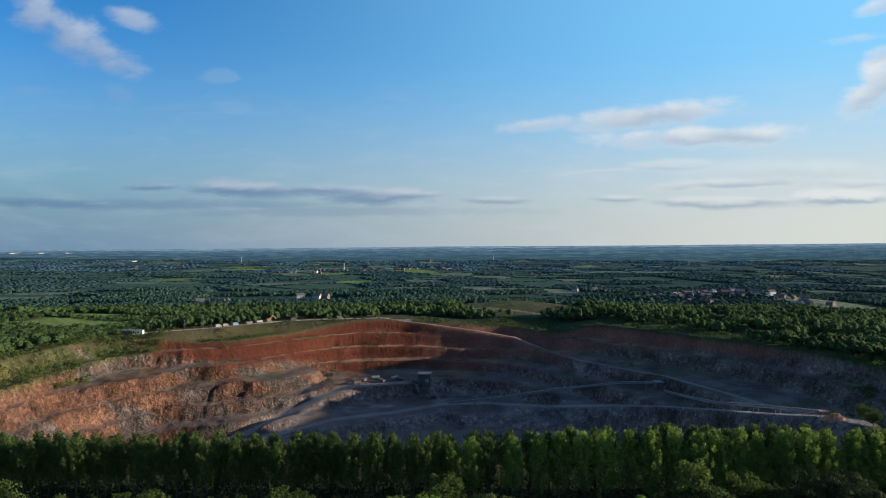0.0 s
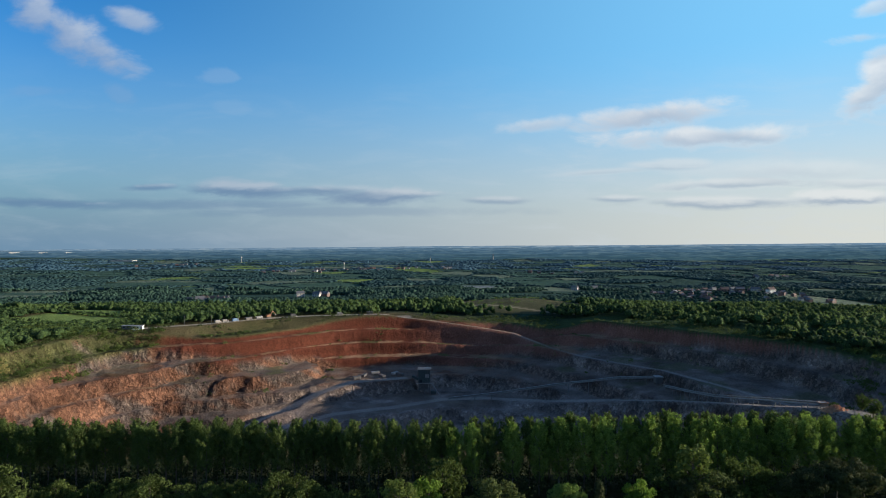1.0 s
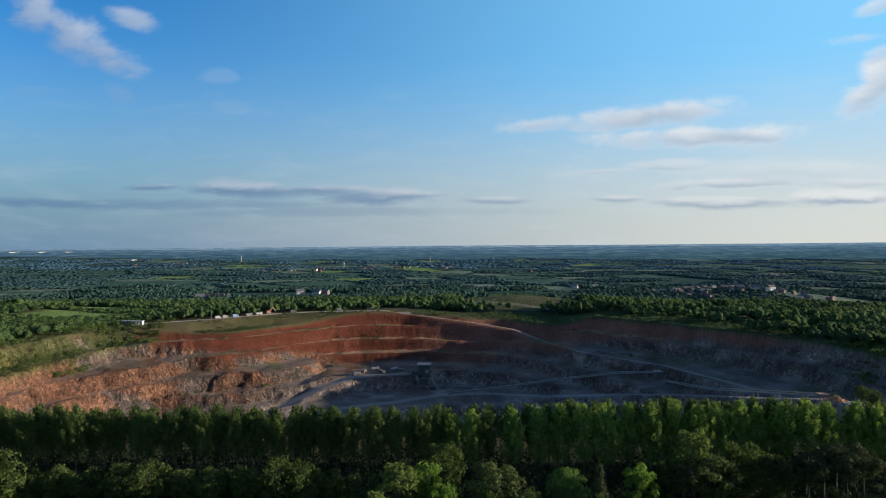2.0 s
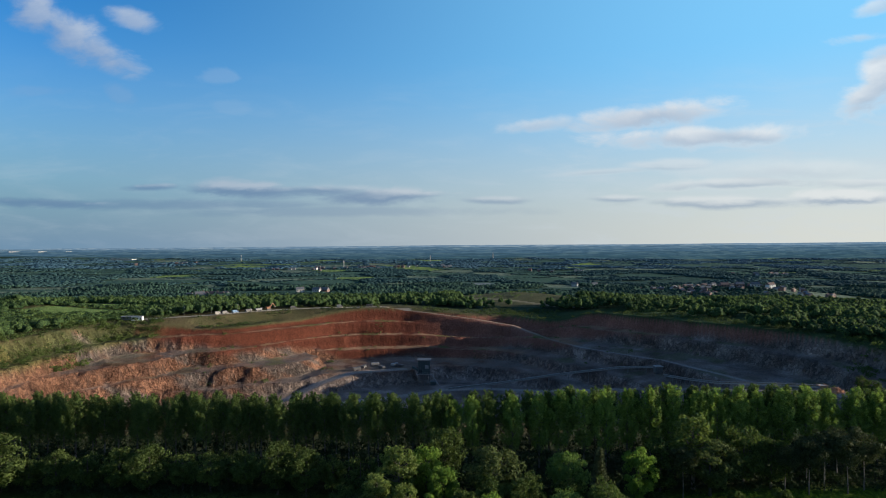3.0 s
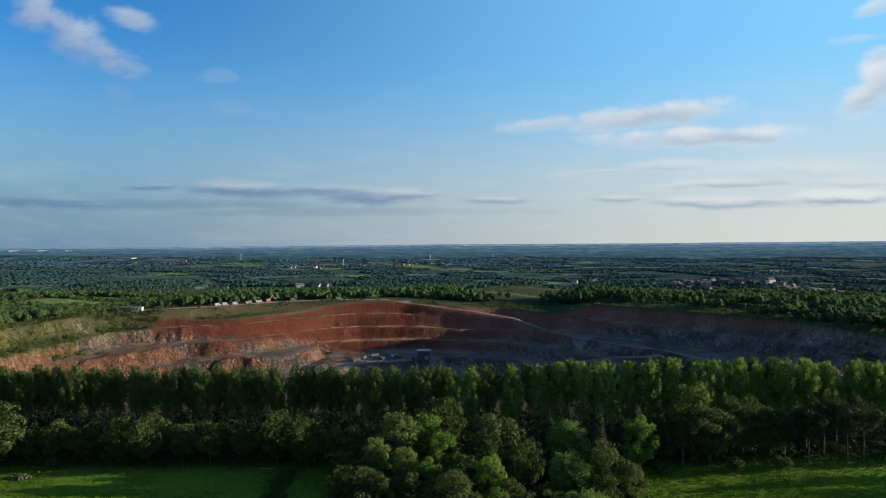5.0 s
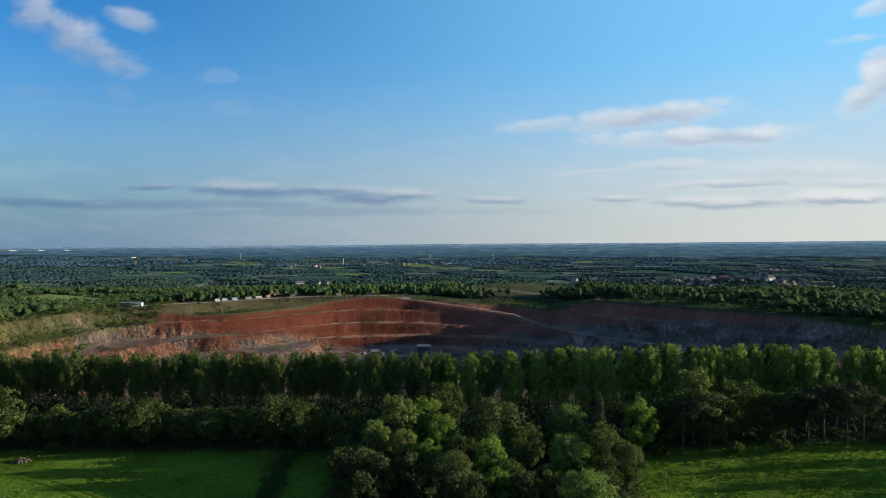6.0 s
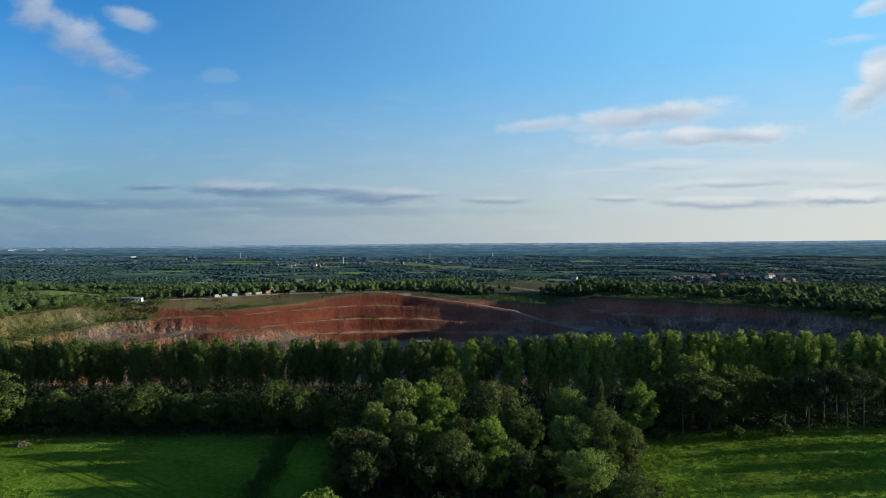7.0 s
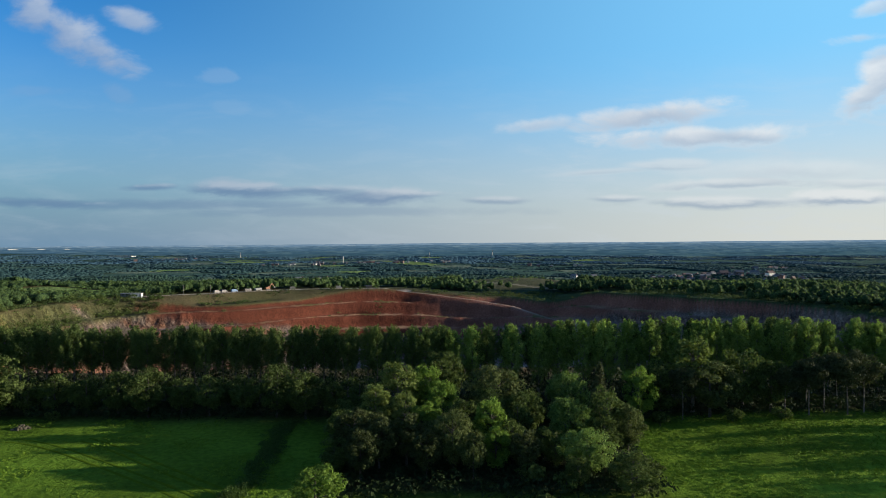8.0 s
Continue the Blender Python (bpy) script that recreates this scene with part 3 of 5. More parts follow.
    face = face * (1 - ledge) + (dust * (1 - red) + np.array((0.28, 0.185, 0.115)) * red) * ledge
    weeds = (flat * smooth(0.05, 0.35, fbm(gx, gy, 16, 3, 67)) * smooth(-42, -34, z))[..., None] * (0.8 - 0.3 * east) * (1 - 0.7 * smooth(-100, -150, gx))[..., None]
    overgrown = (smooth(-196, -218, gx) * smooth(-17, -12, z) * smooth(-0.6, -0.1, fbm(gx, gy + z, 12, 3, 68)))[..., None] * 0.9
    face = face * (1 - overgrown) + (np.array((0.055, 0.066, 0.026)) + np.array((0.06, 0.045, 0.012)) * smooth(0.1, 0.5, fbm(gx, gy, 25, 3, 69))[..., None]) * overgrown
    face = face * (1 - weeds) + np.array((0.085, 0.095, 0.035)) * weeds
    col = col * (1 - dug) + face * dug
    for line, half, _ in ROADS:
        d, _ = path_distance(line, gx, gy)
        k = smooth(half + 1.0, half - 1.2, d)[..., None] * 0.85
        col = col * (1 - k) + (np.array((0.31, 0.27, 0.24)) * (1 - 0.8 * red) + np.array((0.27, 0.185, 0.14)) * 0.8 * red) * k
    d, _ = path_distance([(8, 626, 0), (40, 634, 0), (68, 622, 0), (104, 602, 0), (150, 578, 0)], gx, gy)
    k = smooth(3.0, 1.5, d)[..., None] * 0.8
    col = col * (1 - k) + np.array((0.26, 0.23, 0.16)) * k
    d, _ = path_distance(RIM_ROAD, gx, gy)
    k = smooth(4.5, 2.5, d)[..., None] * 0.9
    col = col * (1 - k) + np.array((0.36, 0.31, 0.25)) * k
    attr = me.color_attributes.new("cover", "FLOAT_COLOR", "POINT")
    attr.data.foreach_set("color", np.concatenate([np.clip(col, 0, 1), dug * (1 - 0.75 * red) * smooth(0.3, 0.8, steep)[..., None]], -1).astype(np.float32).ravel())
    me.materials.append(GROUND)
    return tagged(new("ground", me), "grass, woods and a stepped open quarry of red and grey rock", "ground", kind="structure")


ground = build_ground()


# ---------------------------------------------------------------- trees
def crown_from(rng, clumps, per_clump, leaf, flat=0.8):
    pts, nrm, siz = [], [], []
    for centre, radius in clumps:
        p, d, s = clump_leaves(rng, centre, radius, per_clump, leaf, flat)
        pts.append(p), nrm.append(d), siz.append(s)
    return quads(np.concatenate(pts), np.concatenate(nrm), np.concatenate(siz), rng, 1.1)


def limbs(rng, height_m, base, girth, targets, lean=0.0):
    """A tapered trunk and curved limbs out to some of the clumps."""
    top = Vector((lean, 0, height_m * 0.86))
    stem = [Vector((0, 0, -0.4)), Vector((lean * 0.1, 0.05, height_m * 0.2)), Vector((lean * 0.4, -0.08, height_m * 0.5)), top]
    pieces = [tube(stem, [girth * 1.25, girth, girth * 0.65, girth * 0.15], 7)]
    for c in targets:
        c = Vector(c)
        z0 = max(base * 0.8, min(c.z - 0.35 * math.hypot(c.x, c.y) - 0.8, height_m * 0.7))
        a = Vector((lean * z0 / height_m, 0, z0))
        mid = a.lerp(c, 0.5) + Vector((0, 0, -0.25 * (c - a).length * 0.3))
        g = girth * 0.38
        pieces.append(tube([a, mid, c], [g, g * 0.6, g * 0.15], 5))
    return joined(pieces)


def poplar(name, seed, at, label, group, sprays=66, per=88, leaf=0.17, girth=2.8, low=5.4, mat=None):
    """A slim tree of steep leafy sprays, widest above its middle, with a bare stem below."""
    rng = np.random.RandomState(seed)
    h = 19.5
    pts, nrm, siz, ends = [], [], [], []
    sway = rng.uniform(-0.35, 0.35, 2)
    for i in range(sprays):
        k = ((i + rng.rand()) / sprays) ** 0.82
        z = low + (h - low - 1.3) * k + rng.uniform(-0.5, 0.3)
        wide = girth * (0.5 + 0.5 * math.sin(min(1.0, k / 0.5) * math.pi / 2)) if k < 0.5 else girth * max(0.03, math.cos((k - 0.5) / 0.5 * math.pi / 2)) ** 0.64
        q = 2.4 * i + rng.uniform(-0.5, 0.5)
        r = wide * rng.uniform(0.35, 0.95) * (1 + 0.16 * math.sin(3 * q + seed))
        out = np.array((math.cos(q), math.sin(q), 0))
        c = out * r + np.array((sway[0] * k * k, sway[1] * k * k, z))
        way = out * rng.uniform(0.25, 0.6) + np.array((0, 0, 1.0))
        long, fat = rng.uniform(0.7, 1.5), rng.uniform(0.45, 0.85)
        s = rng.uniform(-1, 1, per)
        d = rng.normal(size=(per, 3))
        d /= np.linalg.norm(d, axis=1, keepdims=True)
        pts.append(c + s[:, None] * long * way + d * (fat * (1.0 - 0.55 * s) * rng.uniform(0.6, 1.1, per))[:, None])
        nrm.append(d + out * 0.5 + np.array((0, 0, 0.35)) + rng.normal(size=d.shape) * 0.35)
        siz.append(leaf * rng.uniform(0.6, 1.4, per))
        ends.append(tuple(c))
    k = rng.rand(260) ** 0.8
    q, r = rng.uniform(0, 6.283, 260), girth * 0.55 * np.sqrt(rng.rand(260)) * np.sin(np.clip(1.15 - k, 0.1, 1) * 1.57)
    pts.append(np.stack([r * np.cos(q), r * np.sin(q), low + 0.6 + (h - low - 3.0) * k], 1)), nrm.append(rng.normal(size=(260, 3))), siz.append(rng.uniform(0.3, 0.5, 260))
    t = thing(name, at, label, "tree", group)
    v, f = limbs(rng, h, 4, 0.2, ends[::3])
    mesh_object("trunk", v, f, BARK_PALE, t)
    v, f = quads(np.concatenate(pts), np.concatenate(nrm), np.concatenate(siz), rng, 1.25)
    mesh_object("crown", v, f, mat or LEAF_POPLAR, t)
    return t


def broadleaf(name, seed, at, label, group, h=12.0, wide=4.2, base=2.5, n=55, leaf=0.3, mat=None, per=46, flat=1.0, bark=None, round_top=0.62):
    rng = np.random.RandomState(seed)
    clumps = []
    cz = base + (h - base) * 0.5
    lobes = [(rng.rand() * 6.283, rng.uniform(0.3, 0.75)) for _ in range(5)]
    for i in range(n):
        d = rng.normal(size=3)
        d /= np.linalg.norm(d)
        q = math.atan2(d[1], d[0])
        lobe = 1 + 0.22 * sum(a * math.cos(2 * (q - p)) for p, a in lobes) / 2
        r = (0.55 + 0.45 * rng.rand() ** 0.6)
        size = wide * (0.17 + 0.13 * rng.rand()) * flat
        z = cz + d[2] * ((h - base) * 0.5 - size * 0.7) * r
        side = (wide - size * 0.8) * r * lobe * (0.85 if d[2] < -0.3 else 1)
        clumps.append(((d[0] * side, d[1] * side, z), size))
    t = thing(name, at, label, "tree", group)
    v, f = limbs(rng, h, base, 0.016 * h * (0.6 if base > 4 else 1.2), [c for c, _ in clumps[::4]], rng.uniform(-0.4, 0.4))
    mesh_object("trunk", v, f, bark or BARK, t)
    v, f = crown_from(rng, clumps, per, leaf)
    mesh_object("crown", v, f, mat or LEAF_OAK, t)
    return t


def conifer(name, seed, at, label, group, h=13.0, wide=2.6, base=1.5, mat=None):
    rng = np.random.RandomState(seed)
    pts, nrm, siz, tips = [], [], [], []
    z = base
    while z < h - 0.2:
        k = 1 - (z - base) / (h - base)
        for q in np.arange(rng.rand(), 6.28 + 0.01, 6.28 / 7):
            reach = wide * (k ** 0.85) * rng.uniform(0.75, 1.1) + 0.15
            for s in np.linspace(0.25, 1, 7):
                p = np.array((math.cos(q) * reach * s, math.sin(q) * reach * s, z - 0.22 * reach * s * s))
                m = 4
                pts.append(p + rng.normal(size=(m, 3)) * 0.18), nrm.append(np.array((math.cos(q) * 0.4, math.sin(q) * 0.4, 1.0)) + rng.normal(size=(m, 3)) * 0.5)
                siz.append(np.full(m, 0.24) * rng.uniform(0.7, 1.3, m))
            tips.append((math.cos(q) * reach, math.sin(q) * reach, z - 0.22 * reach))
        z += 0.55 + 0.25 * rng.rand()
    t = thing(name, at, label, "tree", group)
    v, f = limbs(rng, h, base, 0.2, tips[::4])
    mesh_object("trunk", v, f, BARK, t)
    v, f = quads(np.concatenate(pts), np.concatenate(nrm), np.concatenate(siz), rng, 1.4)
    mesh_object("crown", v, f, mat or LEAF_PINE, t)
    return t


def set_out(template, x, y, scale, turn, tall=1.0):
    k = template.scale
    m = Matrix.Translation((x, y, height_at(x, y))) @ Matrix.Rotation(turn, 4, "Z") @ Matrix.Diagonal((scale / k.x, scale / k.y, scale * tall / k.z, 1))
    return copy_thing(template, m)


def place(template, x, y, scale=1.0, turn=0.0, tall=1.0):
    template.matrix_basis = Matrix.Translation((x, y, height_at(x, y))) @ Matrix.Rotation(turn, 4, "Z") @ Matrix.Diagonal((scale, scale, scale * tall, 1))


rng = random.Random(5)
# the poplar belt along the near lip of the quarry
spots = []


def row_size(x):
    return 0.925 + 0.105 * float(smooth(5, 50, x)) - 0.05 * float(smooth(85, 105, x))


x = -140.0
while x < 135:
    spots.append((x + rng.uniform(-0.6, 0.6), 144 + rng.uniform(-1.2, 1.2) + 0.02 * abs(x), rng.uniform(0.96, 1.03) * row_size(x)))
    x += rng.uniform(3.1, 4.0) if x < 10 else rng.uniform(5.0, 6.2)
x = -142.5
while x < 135:
    spots.append((x + rng.uniform(-0.9, 0.9), 151 + rng.uniform(-1.5, 1.5), rng.uniform(0.93, 0.98) * row_size(x)))
    x += 5.0
POPLAR_LABEL = "tall green poplar tree in a dense row beside the quarry"
slim = [poplar("poplar_tree", 100 + k, (0, 0, 0), POPLAR_LABEL, "poplar row", 60, 80, 0.165, 3.3, 7.6, LEAF_POPLAR_SHADED) for k in range(5)]
stout = [poplar("poplar_tree", 106 + k, (0, 0, 0), POPLAR_LABEL, "poplar row", 78, 92, 0.17, 3.8, 5.4) for k in range(5)]
behind = [poplar("poplar_tree", 110 + k, (0, 0, 0), POPLAR_LABEL, "poplar row", 60, 54, 0.27, 3.6, 8.0, LEAF_POPLAR_SHADED) for k in range(3)]
used_poplars = {}
for x, y, s in spots:
    kinds = behind if y > 148.5 else slim if x < 12 + rng.uniform(-25, 25) else stout
    k = used_poplars.get(id(kinds), 0)
    used_poplars[id(kinds)] = k + 1
    if k < len(kinds):
        place(kinds[k], x, y, s, rng.uniform(0, 6.28))
    else:
        set_out(kinds[k % len(kinds)], x, y, s, rng.uniform(0, 6.28), rng.uniform(0.975, 1.025))


# kinds of tree in the belt and the spinney
KINDS = {
    "oak": [broadleaf("oak_tree", 200 + k, (0, 0, 0), "rounded leafy green oak tree at the wood's edge", "woodland trees", 10.5, 4.6, 0.9, 70, 0.215, LEAF_OAK, 60, 0.9) for k in range(5)],
    "lime": [broadleaf("lime_tree", 220 + k, (0, 0, 0), "bright yellow-green broadleaf tree in the spinney", "woodland trees", 10.0, 3.8, 0.9, 84, 0.18, LEAF_LIME, 72, 0.9) for k in range(2)],
    "birch": [broadleaf("birch_tree", 230 + k, (0, 0, 0), "slender yellow-green birch tree in the spinney", "woodland trees", 13.0, 3.3, 1.8, 120, 0.22, LEAF_BIRCH, 34, 0.95, BARK_PALE) for k in range(2)],
    "willow": [broadleaf("willow_tree", 240 + k, (0, 0, 0), "dense round grey-green willow tree beside the field", "woodland trees", 8.0, 4.3, 0.5, 190, 0.17, LEAF_WILLOW, 34, 0.72) for k in range(2)],
    "bronze": [broadleaf("bronze_oak_tree", 250 + k, (0, 0, 0), "large bronze-green oak tree with an open crown", "woodland trees", 11.0, 5.2, 1.2, 70, 0.21, LEAF_BROWN, 76) for k in range(2)],
    "spruce": [conifer("spruce_tree", 260, (0, 0, 0), "narrow dark green spruce tree in the spinney", "woodland trees")],
    "pine": [broadleaf("pine_tree", 270 + k, (0, 0, 0), "dark pine tree with a bare pale trunk", "woodland trees", 12.5, 3.9, 5.0, 44, 0.2, LEAF_PINE, 84, 1.15, BARK_PALE) for k in range(2)],
    "alder": [broadleaf("alder_tree", 300 + k, (0, 0, 0), "dark olive-green alder tree in the spinney", "woodland trees", 10.0, 3.6, 1.4, 90, 0.19, LEAF_DUSK, 64, 0.9) for k in range(3)],
    "shrub": [broadleaf("broad_shrub", 290 + k, (0, 0, 0), "broad pale green shrub at the spinney's tip", "bushes", 7.0, 3.4, 0.3, 120, 0.19, LEAF_LIME, 32, 0.8) for k in range(2)],
    "bush": [broadleaf("bush", 280 + k, (0, 0, 0), "low spreading green bush on the wood's edge", "bushes", 3.4, 2.3, 0.2, 34, 0.24, LEAF_OAK, 28) for k in range(3)],
}
FULL = {"oak": 10.5, "alder": 10.0, "lime": 10.0, "birch": 13.0, "willow": 8.0, "bronze": 11.0, "spruce": 13.0, "pine": 12.5, "shrub": 7.0, "bush": 3.4}
USED = set()
COUNT = {}


def plant(kind, x, y, tall, wide=1.0):
    """One tree of that kind, with its height in metres and its width against the usual."""
    k = COUNT.get(kind, 0)
    COUNT[kind] = k + 1
    t = KINDS[kind][k % len(KINDS[kind])]
    a = tall / FULL[kind]
    if t.name in USED:
        return set_out(t, x, y, a * wide, rng.uniform(0, 6.28), 1 / wide)
    USED.add(t.name)
    place(t, x, y, a * wide, rng.uniform(0, 6.28), 1 / wide)
    return t


# oaks in front of the poplars, west of the spinney
for x, y, tall in [(-95.5, 125, 15.5), (-91, 131, 8.6), (-85.5, 132, 9.2), (-78, 131, 9.2), (-71, 131, 10), (-64, 130, 11), (-57.5, 132, 8.8), (-51, 131, 9.2), (-43.5, 132, 9.4),
                   (-36, 130, 11.8), (-29.5, 129, 10.2), (-24, 130, 8.8), (-97, 131, 9), (-104, 129, 11), (-112, 132, 12), (-68, 134, 8.5), (-47, 134, 8.6), (-33, 134, 9.5)]:
    plant("oak", x, y, tall, 1.0)
# the spinney between the two fields
for kind, x, y, tall, wide in [
        ("oak", -17, 124, 11, 1.0), ("birch", -9, 119, 15.2, 1.1), ("birch", -12.5, 112, 12, 1.1), ("birch", -7, 110, 11.2, 1.0), ("bronze", -13, 107, 8.6, 1.0), ("lime", -3.5, 124, 13, 0.95), ("oak", 0, 132, 14.5, 0.9),
        ("bronze", 10.5, 123, 13.6, 1.15), ("lime", -3, 108, 9.4, 0.9), ("bronze", 1, 103, 9.6, 1.05), ("lime", 8.5, 105, 11, 0.85), ("lime", 8.8, 98, 7.8, 1.1), ("oak", 15.5, 115, 9.5, 1.0),
        ("willow", 26.5, 126, 11.5, 0.75), ("spruce", 31, 118, 14.8, 0.9), ("willow", 22.9, 108, 10.6, 0.82), ("oak", 30, 109, 12.4, 0.85), ("bronze", 33.5, 107.5, 9.5, 0.75), ("willow", 23.6, 97, 8.3, 1.0),
        ("oak", 28.5, 89, 7.0, 1.35), ("oak", -19, 117, 8, 1.0), ("bronze", -16, 113, 7.5, 1.0), ("lime", 0, 117, 11.5, 0.9), ("oak", 18, 121, 8.5, 1.0), ("oak", 18, 104, 6.0, 1.1), ("oak", 25, 118, 9, 0.9),
        ("alder", -15, 101, 10.2, 1.0), ("alder", -10.5, 99, 10, 1.0), ("alder", -6, 101, 9.6, 1.0), ("alder", -2.5, 96, 8.0, 1.0), ("bronze", 1.8, 98, 11.4, 0.7), ("bronze", 5, 96, 8.0, 0.7), ("alder", -13, 95, 8.5, 1.0), ("alder", 13.5, 97, 8.0, 1.0), ("oak", 12, 102, 8, 1.0), ("oak", 19, 100, 7.2, 1.0),
        ("oak", 4, 110, 9.5, 1.0), ("oak", -12, 114, 9.5, 1.0), ("oak", 14, 110, 9, 1.0), ("oak", 28, 103, 8, 1.0), ("oak", -17.5, 97, 6.8, 1.0), ("oak", -18, 107, 8.2, 1.0), ("oak", 9, 116, 10, 1.0), ("oak", 21, 92, 5.5, 1.0)]:
    plant(kind, x, y, tall, wide)
# trees along the far side of the east field
for kind, x, y, tall, wide in [
        ("lime", 40.7, 124, 12.5, 0.8), ("oak", 47, 129, 12.3, 1.0), ("birch", 55, 131, 17.0, 1.25), ("bronze", 57, 127, 12.5, 1.2), ("oak", 66, 131, 14.5, 0.85), ("oak", 71, 129, 11.5, 0.95),
        ("pine", 73, 127, 11, 1.0), ("pine", 77.5, 126, 12, 1.0), ("pine", 82, 128, 13.5, 1.0), ("pine", 86, 126.5, 12.8, 1.0), ("pine", 90.5, 128, 14, 1.0), ("pine", 51, 126.5, 11.5, 1.0),
        ("pine", 80, 131, 12, 1.0), ("pine", 88, 133, 12.5, 1.0)]:
    plant(kind, x, y, tall, wide)
# trees east of the field, whose long shadows lie across it
for x, y, tall, wide in [(116, 118, 12.6, 0.5), (116, 110, 13.2, 0.55), (116, 102, 13, 0.55), (114, 95, 12.5, 0.65), (119, 90, 15, 0.9), (114, 84, 15, 0.9), (119, 78, 15, 1.0), (116, 127, 11, 0.7), (126, 106, 12, 0.7), (126, 114, 11.5, 0.6)]:
    plant("oak", x, y, tall, wide)
for x, y, tall, wide in [(-17.6, 83, 7.2, 1.25), (-21.0, 79, 5.0, 1.0), (-13.6, 81, 3.6, 1.1)]:
    plant("shrub", x, y, tall, wide)
for x, y, tall in [(163, 237, 9), (158, 225, 7), (167, 229, 10), (155, 215, 7), (161, 245, 6), (162, 223, 8), (170, 219, 7), (176, 228, 8), (182, 214, 9), (166, 210, 8), (174, 205, 9), (190, 224, 9), (158, 204, 7), (186, 236, 7)]:
    plant("oak", x, y, tall, 1.0)
# bushes
for x, y, tall, wide in [(11.5, 78, 2.6, 0.8), (14, 94, 3.5, 1.1),
                         (19, 91, 3, 1.1), (-18, 101, 3.4, 1.1), (34, 96, 3, 1.1), (37, 118, 4, 1.1), (45, 123, 3, 1.1), (60, 123, 3, 1.1), (70, 123, 2.6, 1.2), (-83, 127, 2.2, 1.2), (15, 84, 2.5, 1.2)]:
    plant("bush", x, y, tall, wide)


def foliage(name, label, category, gx, gy, tall, radius, each, mat, r, lift=0.5):
    """Low growth that nobody could count: leafy clumps at those places, as one mesh."""
    n = len(gx)
    gz = height(gx, gy)
    d = r.normal(size=(n, each, 3))
    d[..., 2] = np.abs(d[..., 2]) * 0.95 - 0.15
    d /= np.linalg.norm(d, axis=2, keepdims=True)
    rr = 0.7 + 0.4 * r.rand(n, each, 1)
    half = np.stack([radius, radius, tall * 0.5], 1)[:, None, :]
    c = np.stack([gx, gy, gz + tall * lift], 1)[:, None, :] + d * rr * half
    size = np.repeat(radius * 1.2 / math.sqrt(each), each) * r.uniform(0.65, 1.4, n * each)
    v, f = quads(c.reshape(-1, 3), (d + r.normal(size=d.shape) * 0.4).reshape(-1, 3), size, r, 1.1)
    return tagged(mesh_object(name, v, f, mat), label, category, kind="stuff")


# undergrowth in the spinney and below the belt; its near-black leaves paint in the shade there
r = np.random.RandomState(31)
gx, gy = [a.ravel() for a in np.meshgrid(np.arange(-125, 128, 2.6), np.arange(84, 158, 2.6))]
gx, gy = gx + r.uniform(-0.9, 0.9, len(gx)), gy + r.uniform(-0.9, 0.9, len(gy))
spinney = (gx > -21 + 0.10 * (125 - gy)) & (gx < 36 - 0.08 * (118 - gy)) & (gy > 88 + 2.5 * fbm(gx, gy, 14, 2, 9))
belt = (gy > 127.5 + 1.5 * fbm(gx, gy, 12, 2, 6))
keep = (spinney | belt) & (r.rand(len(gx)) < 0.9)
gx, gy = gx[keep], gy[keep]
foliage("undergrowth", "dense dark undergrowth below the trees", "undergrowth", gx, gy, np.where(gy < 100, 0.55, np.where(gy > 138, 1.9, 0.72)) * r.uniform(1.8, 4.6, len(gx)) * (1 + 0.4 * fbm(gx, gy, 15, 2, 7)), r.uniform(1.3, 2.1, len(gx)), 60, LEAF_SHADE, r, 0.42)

# tall weeds in a strip through the west field
gy = r.uniform(80, 126, 420)
gx = -31.5 + r.normal(size=420) * 1.1 + 0.6 * np.sin(gy / 7)
foliage("weed_strip", "strip of tall dark weeds through the green field", "weeds", gx, gy, r.uniform(0.5, 1.3, 420), r.uniform(0.4, 0.85, 420), 46, leaf_material("weed_leaf", (0.024, 0.045, 0.012), (0.115, 0.17, 0.04), 0.25), r, 0.35)

# scrub along the lip and on the ledges of the quarry
gx, gy = r.uniform(-285, 262, 14000), r.uniform(190, 585, 14000)
inside = depth_inside(FACES[0][0], gx, gy)
lip = (inside < 1) & (inside > np.where(gx > 40, -48, -30)) & (fbm(gx, gy, 24, 2, 12) > -0.1) & (path_distance(RIM_ROAD, gx, gy)[0] > 6)
lip |= (inside < 5) & (inside > -40) & (gx < -205) & (gy > 260)
ledges = (inside > 6) & (inside < 60) & (fbm(gx, gy, 18, 3, 67) > 0.22) & (gy > 400) & (r.rand(14000) < 0.25)
keep = (lip | ledges) & np.all([path_distance(line, gx, gy)[0] > half + 2 for line, half, _ in ROADS], axis=0)
gx, gy = gx[keep], gy[keep]
foliage("scrub", "scattered green scrub on the quarry's lip and ledges", "scrub", gx, gy, r.uniform(0.8, 3.2, len(gx)), r.uniform(0.8, 2.0, len(gx)), 18, leaf_material("scrub_leaf", (0.03, 0.05, 0.02), (0.105, 0.13, 0.042), 0.2, 0.03), r, 0.35)

# bushes crowding the west lip and the bank beside the conveyor's head
gx, gy = np.concatenate([r.uniform(-300, -205, 2600), r.uniform(150, 236, 700)]), np.concatenate([r.uniform(262, 452, 2600), r.uniform(205, 330, 700)])
inside = depth_inside(FACES[0][0], gx, gy)
keep = (inside < np.where(gx > 0, 34, 14 + 12 * fbm(gx, gy, 20, 2, 44))) & np.all([path_distance(line, gx, gy)[0] > half + 2.5 for line, half, _ in ROADS], axis=0) & (fbm(gx, gy, 18, 2, 45) > -0.25)
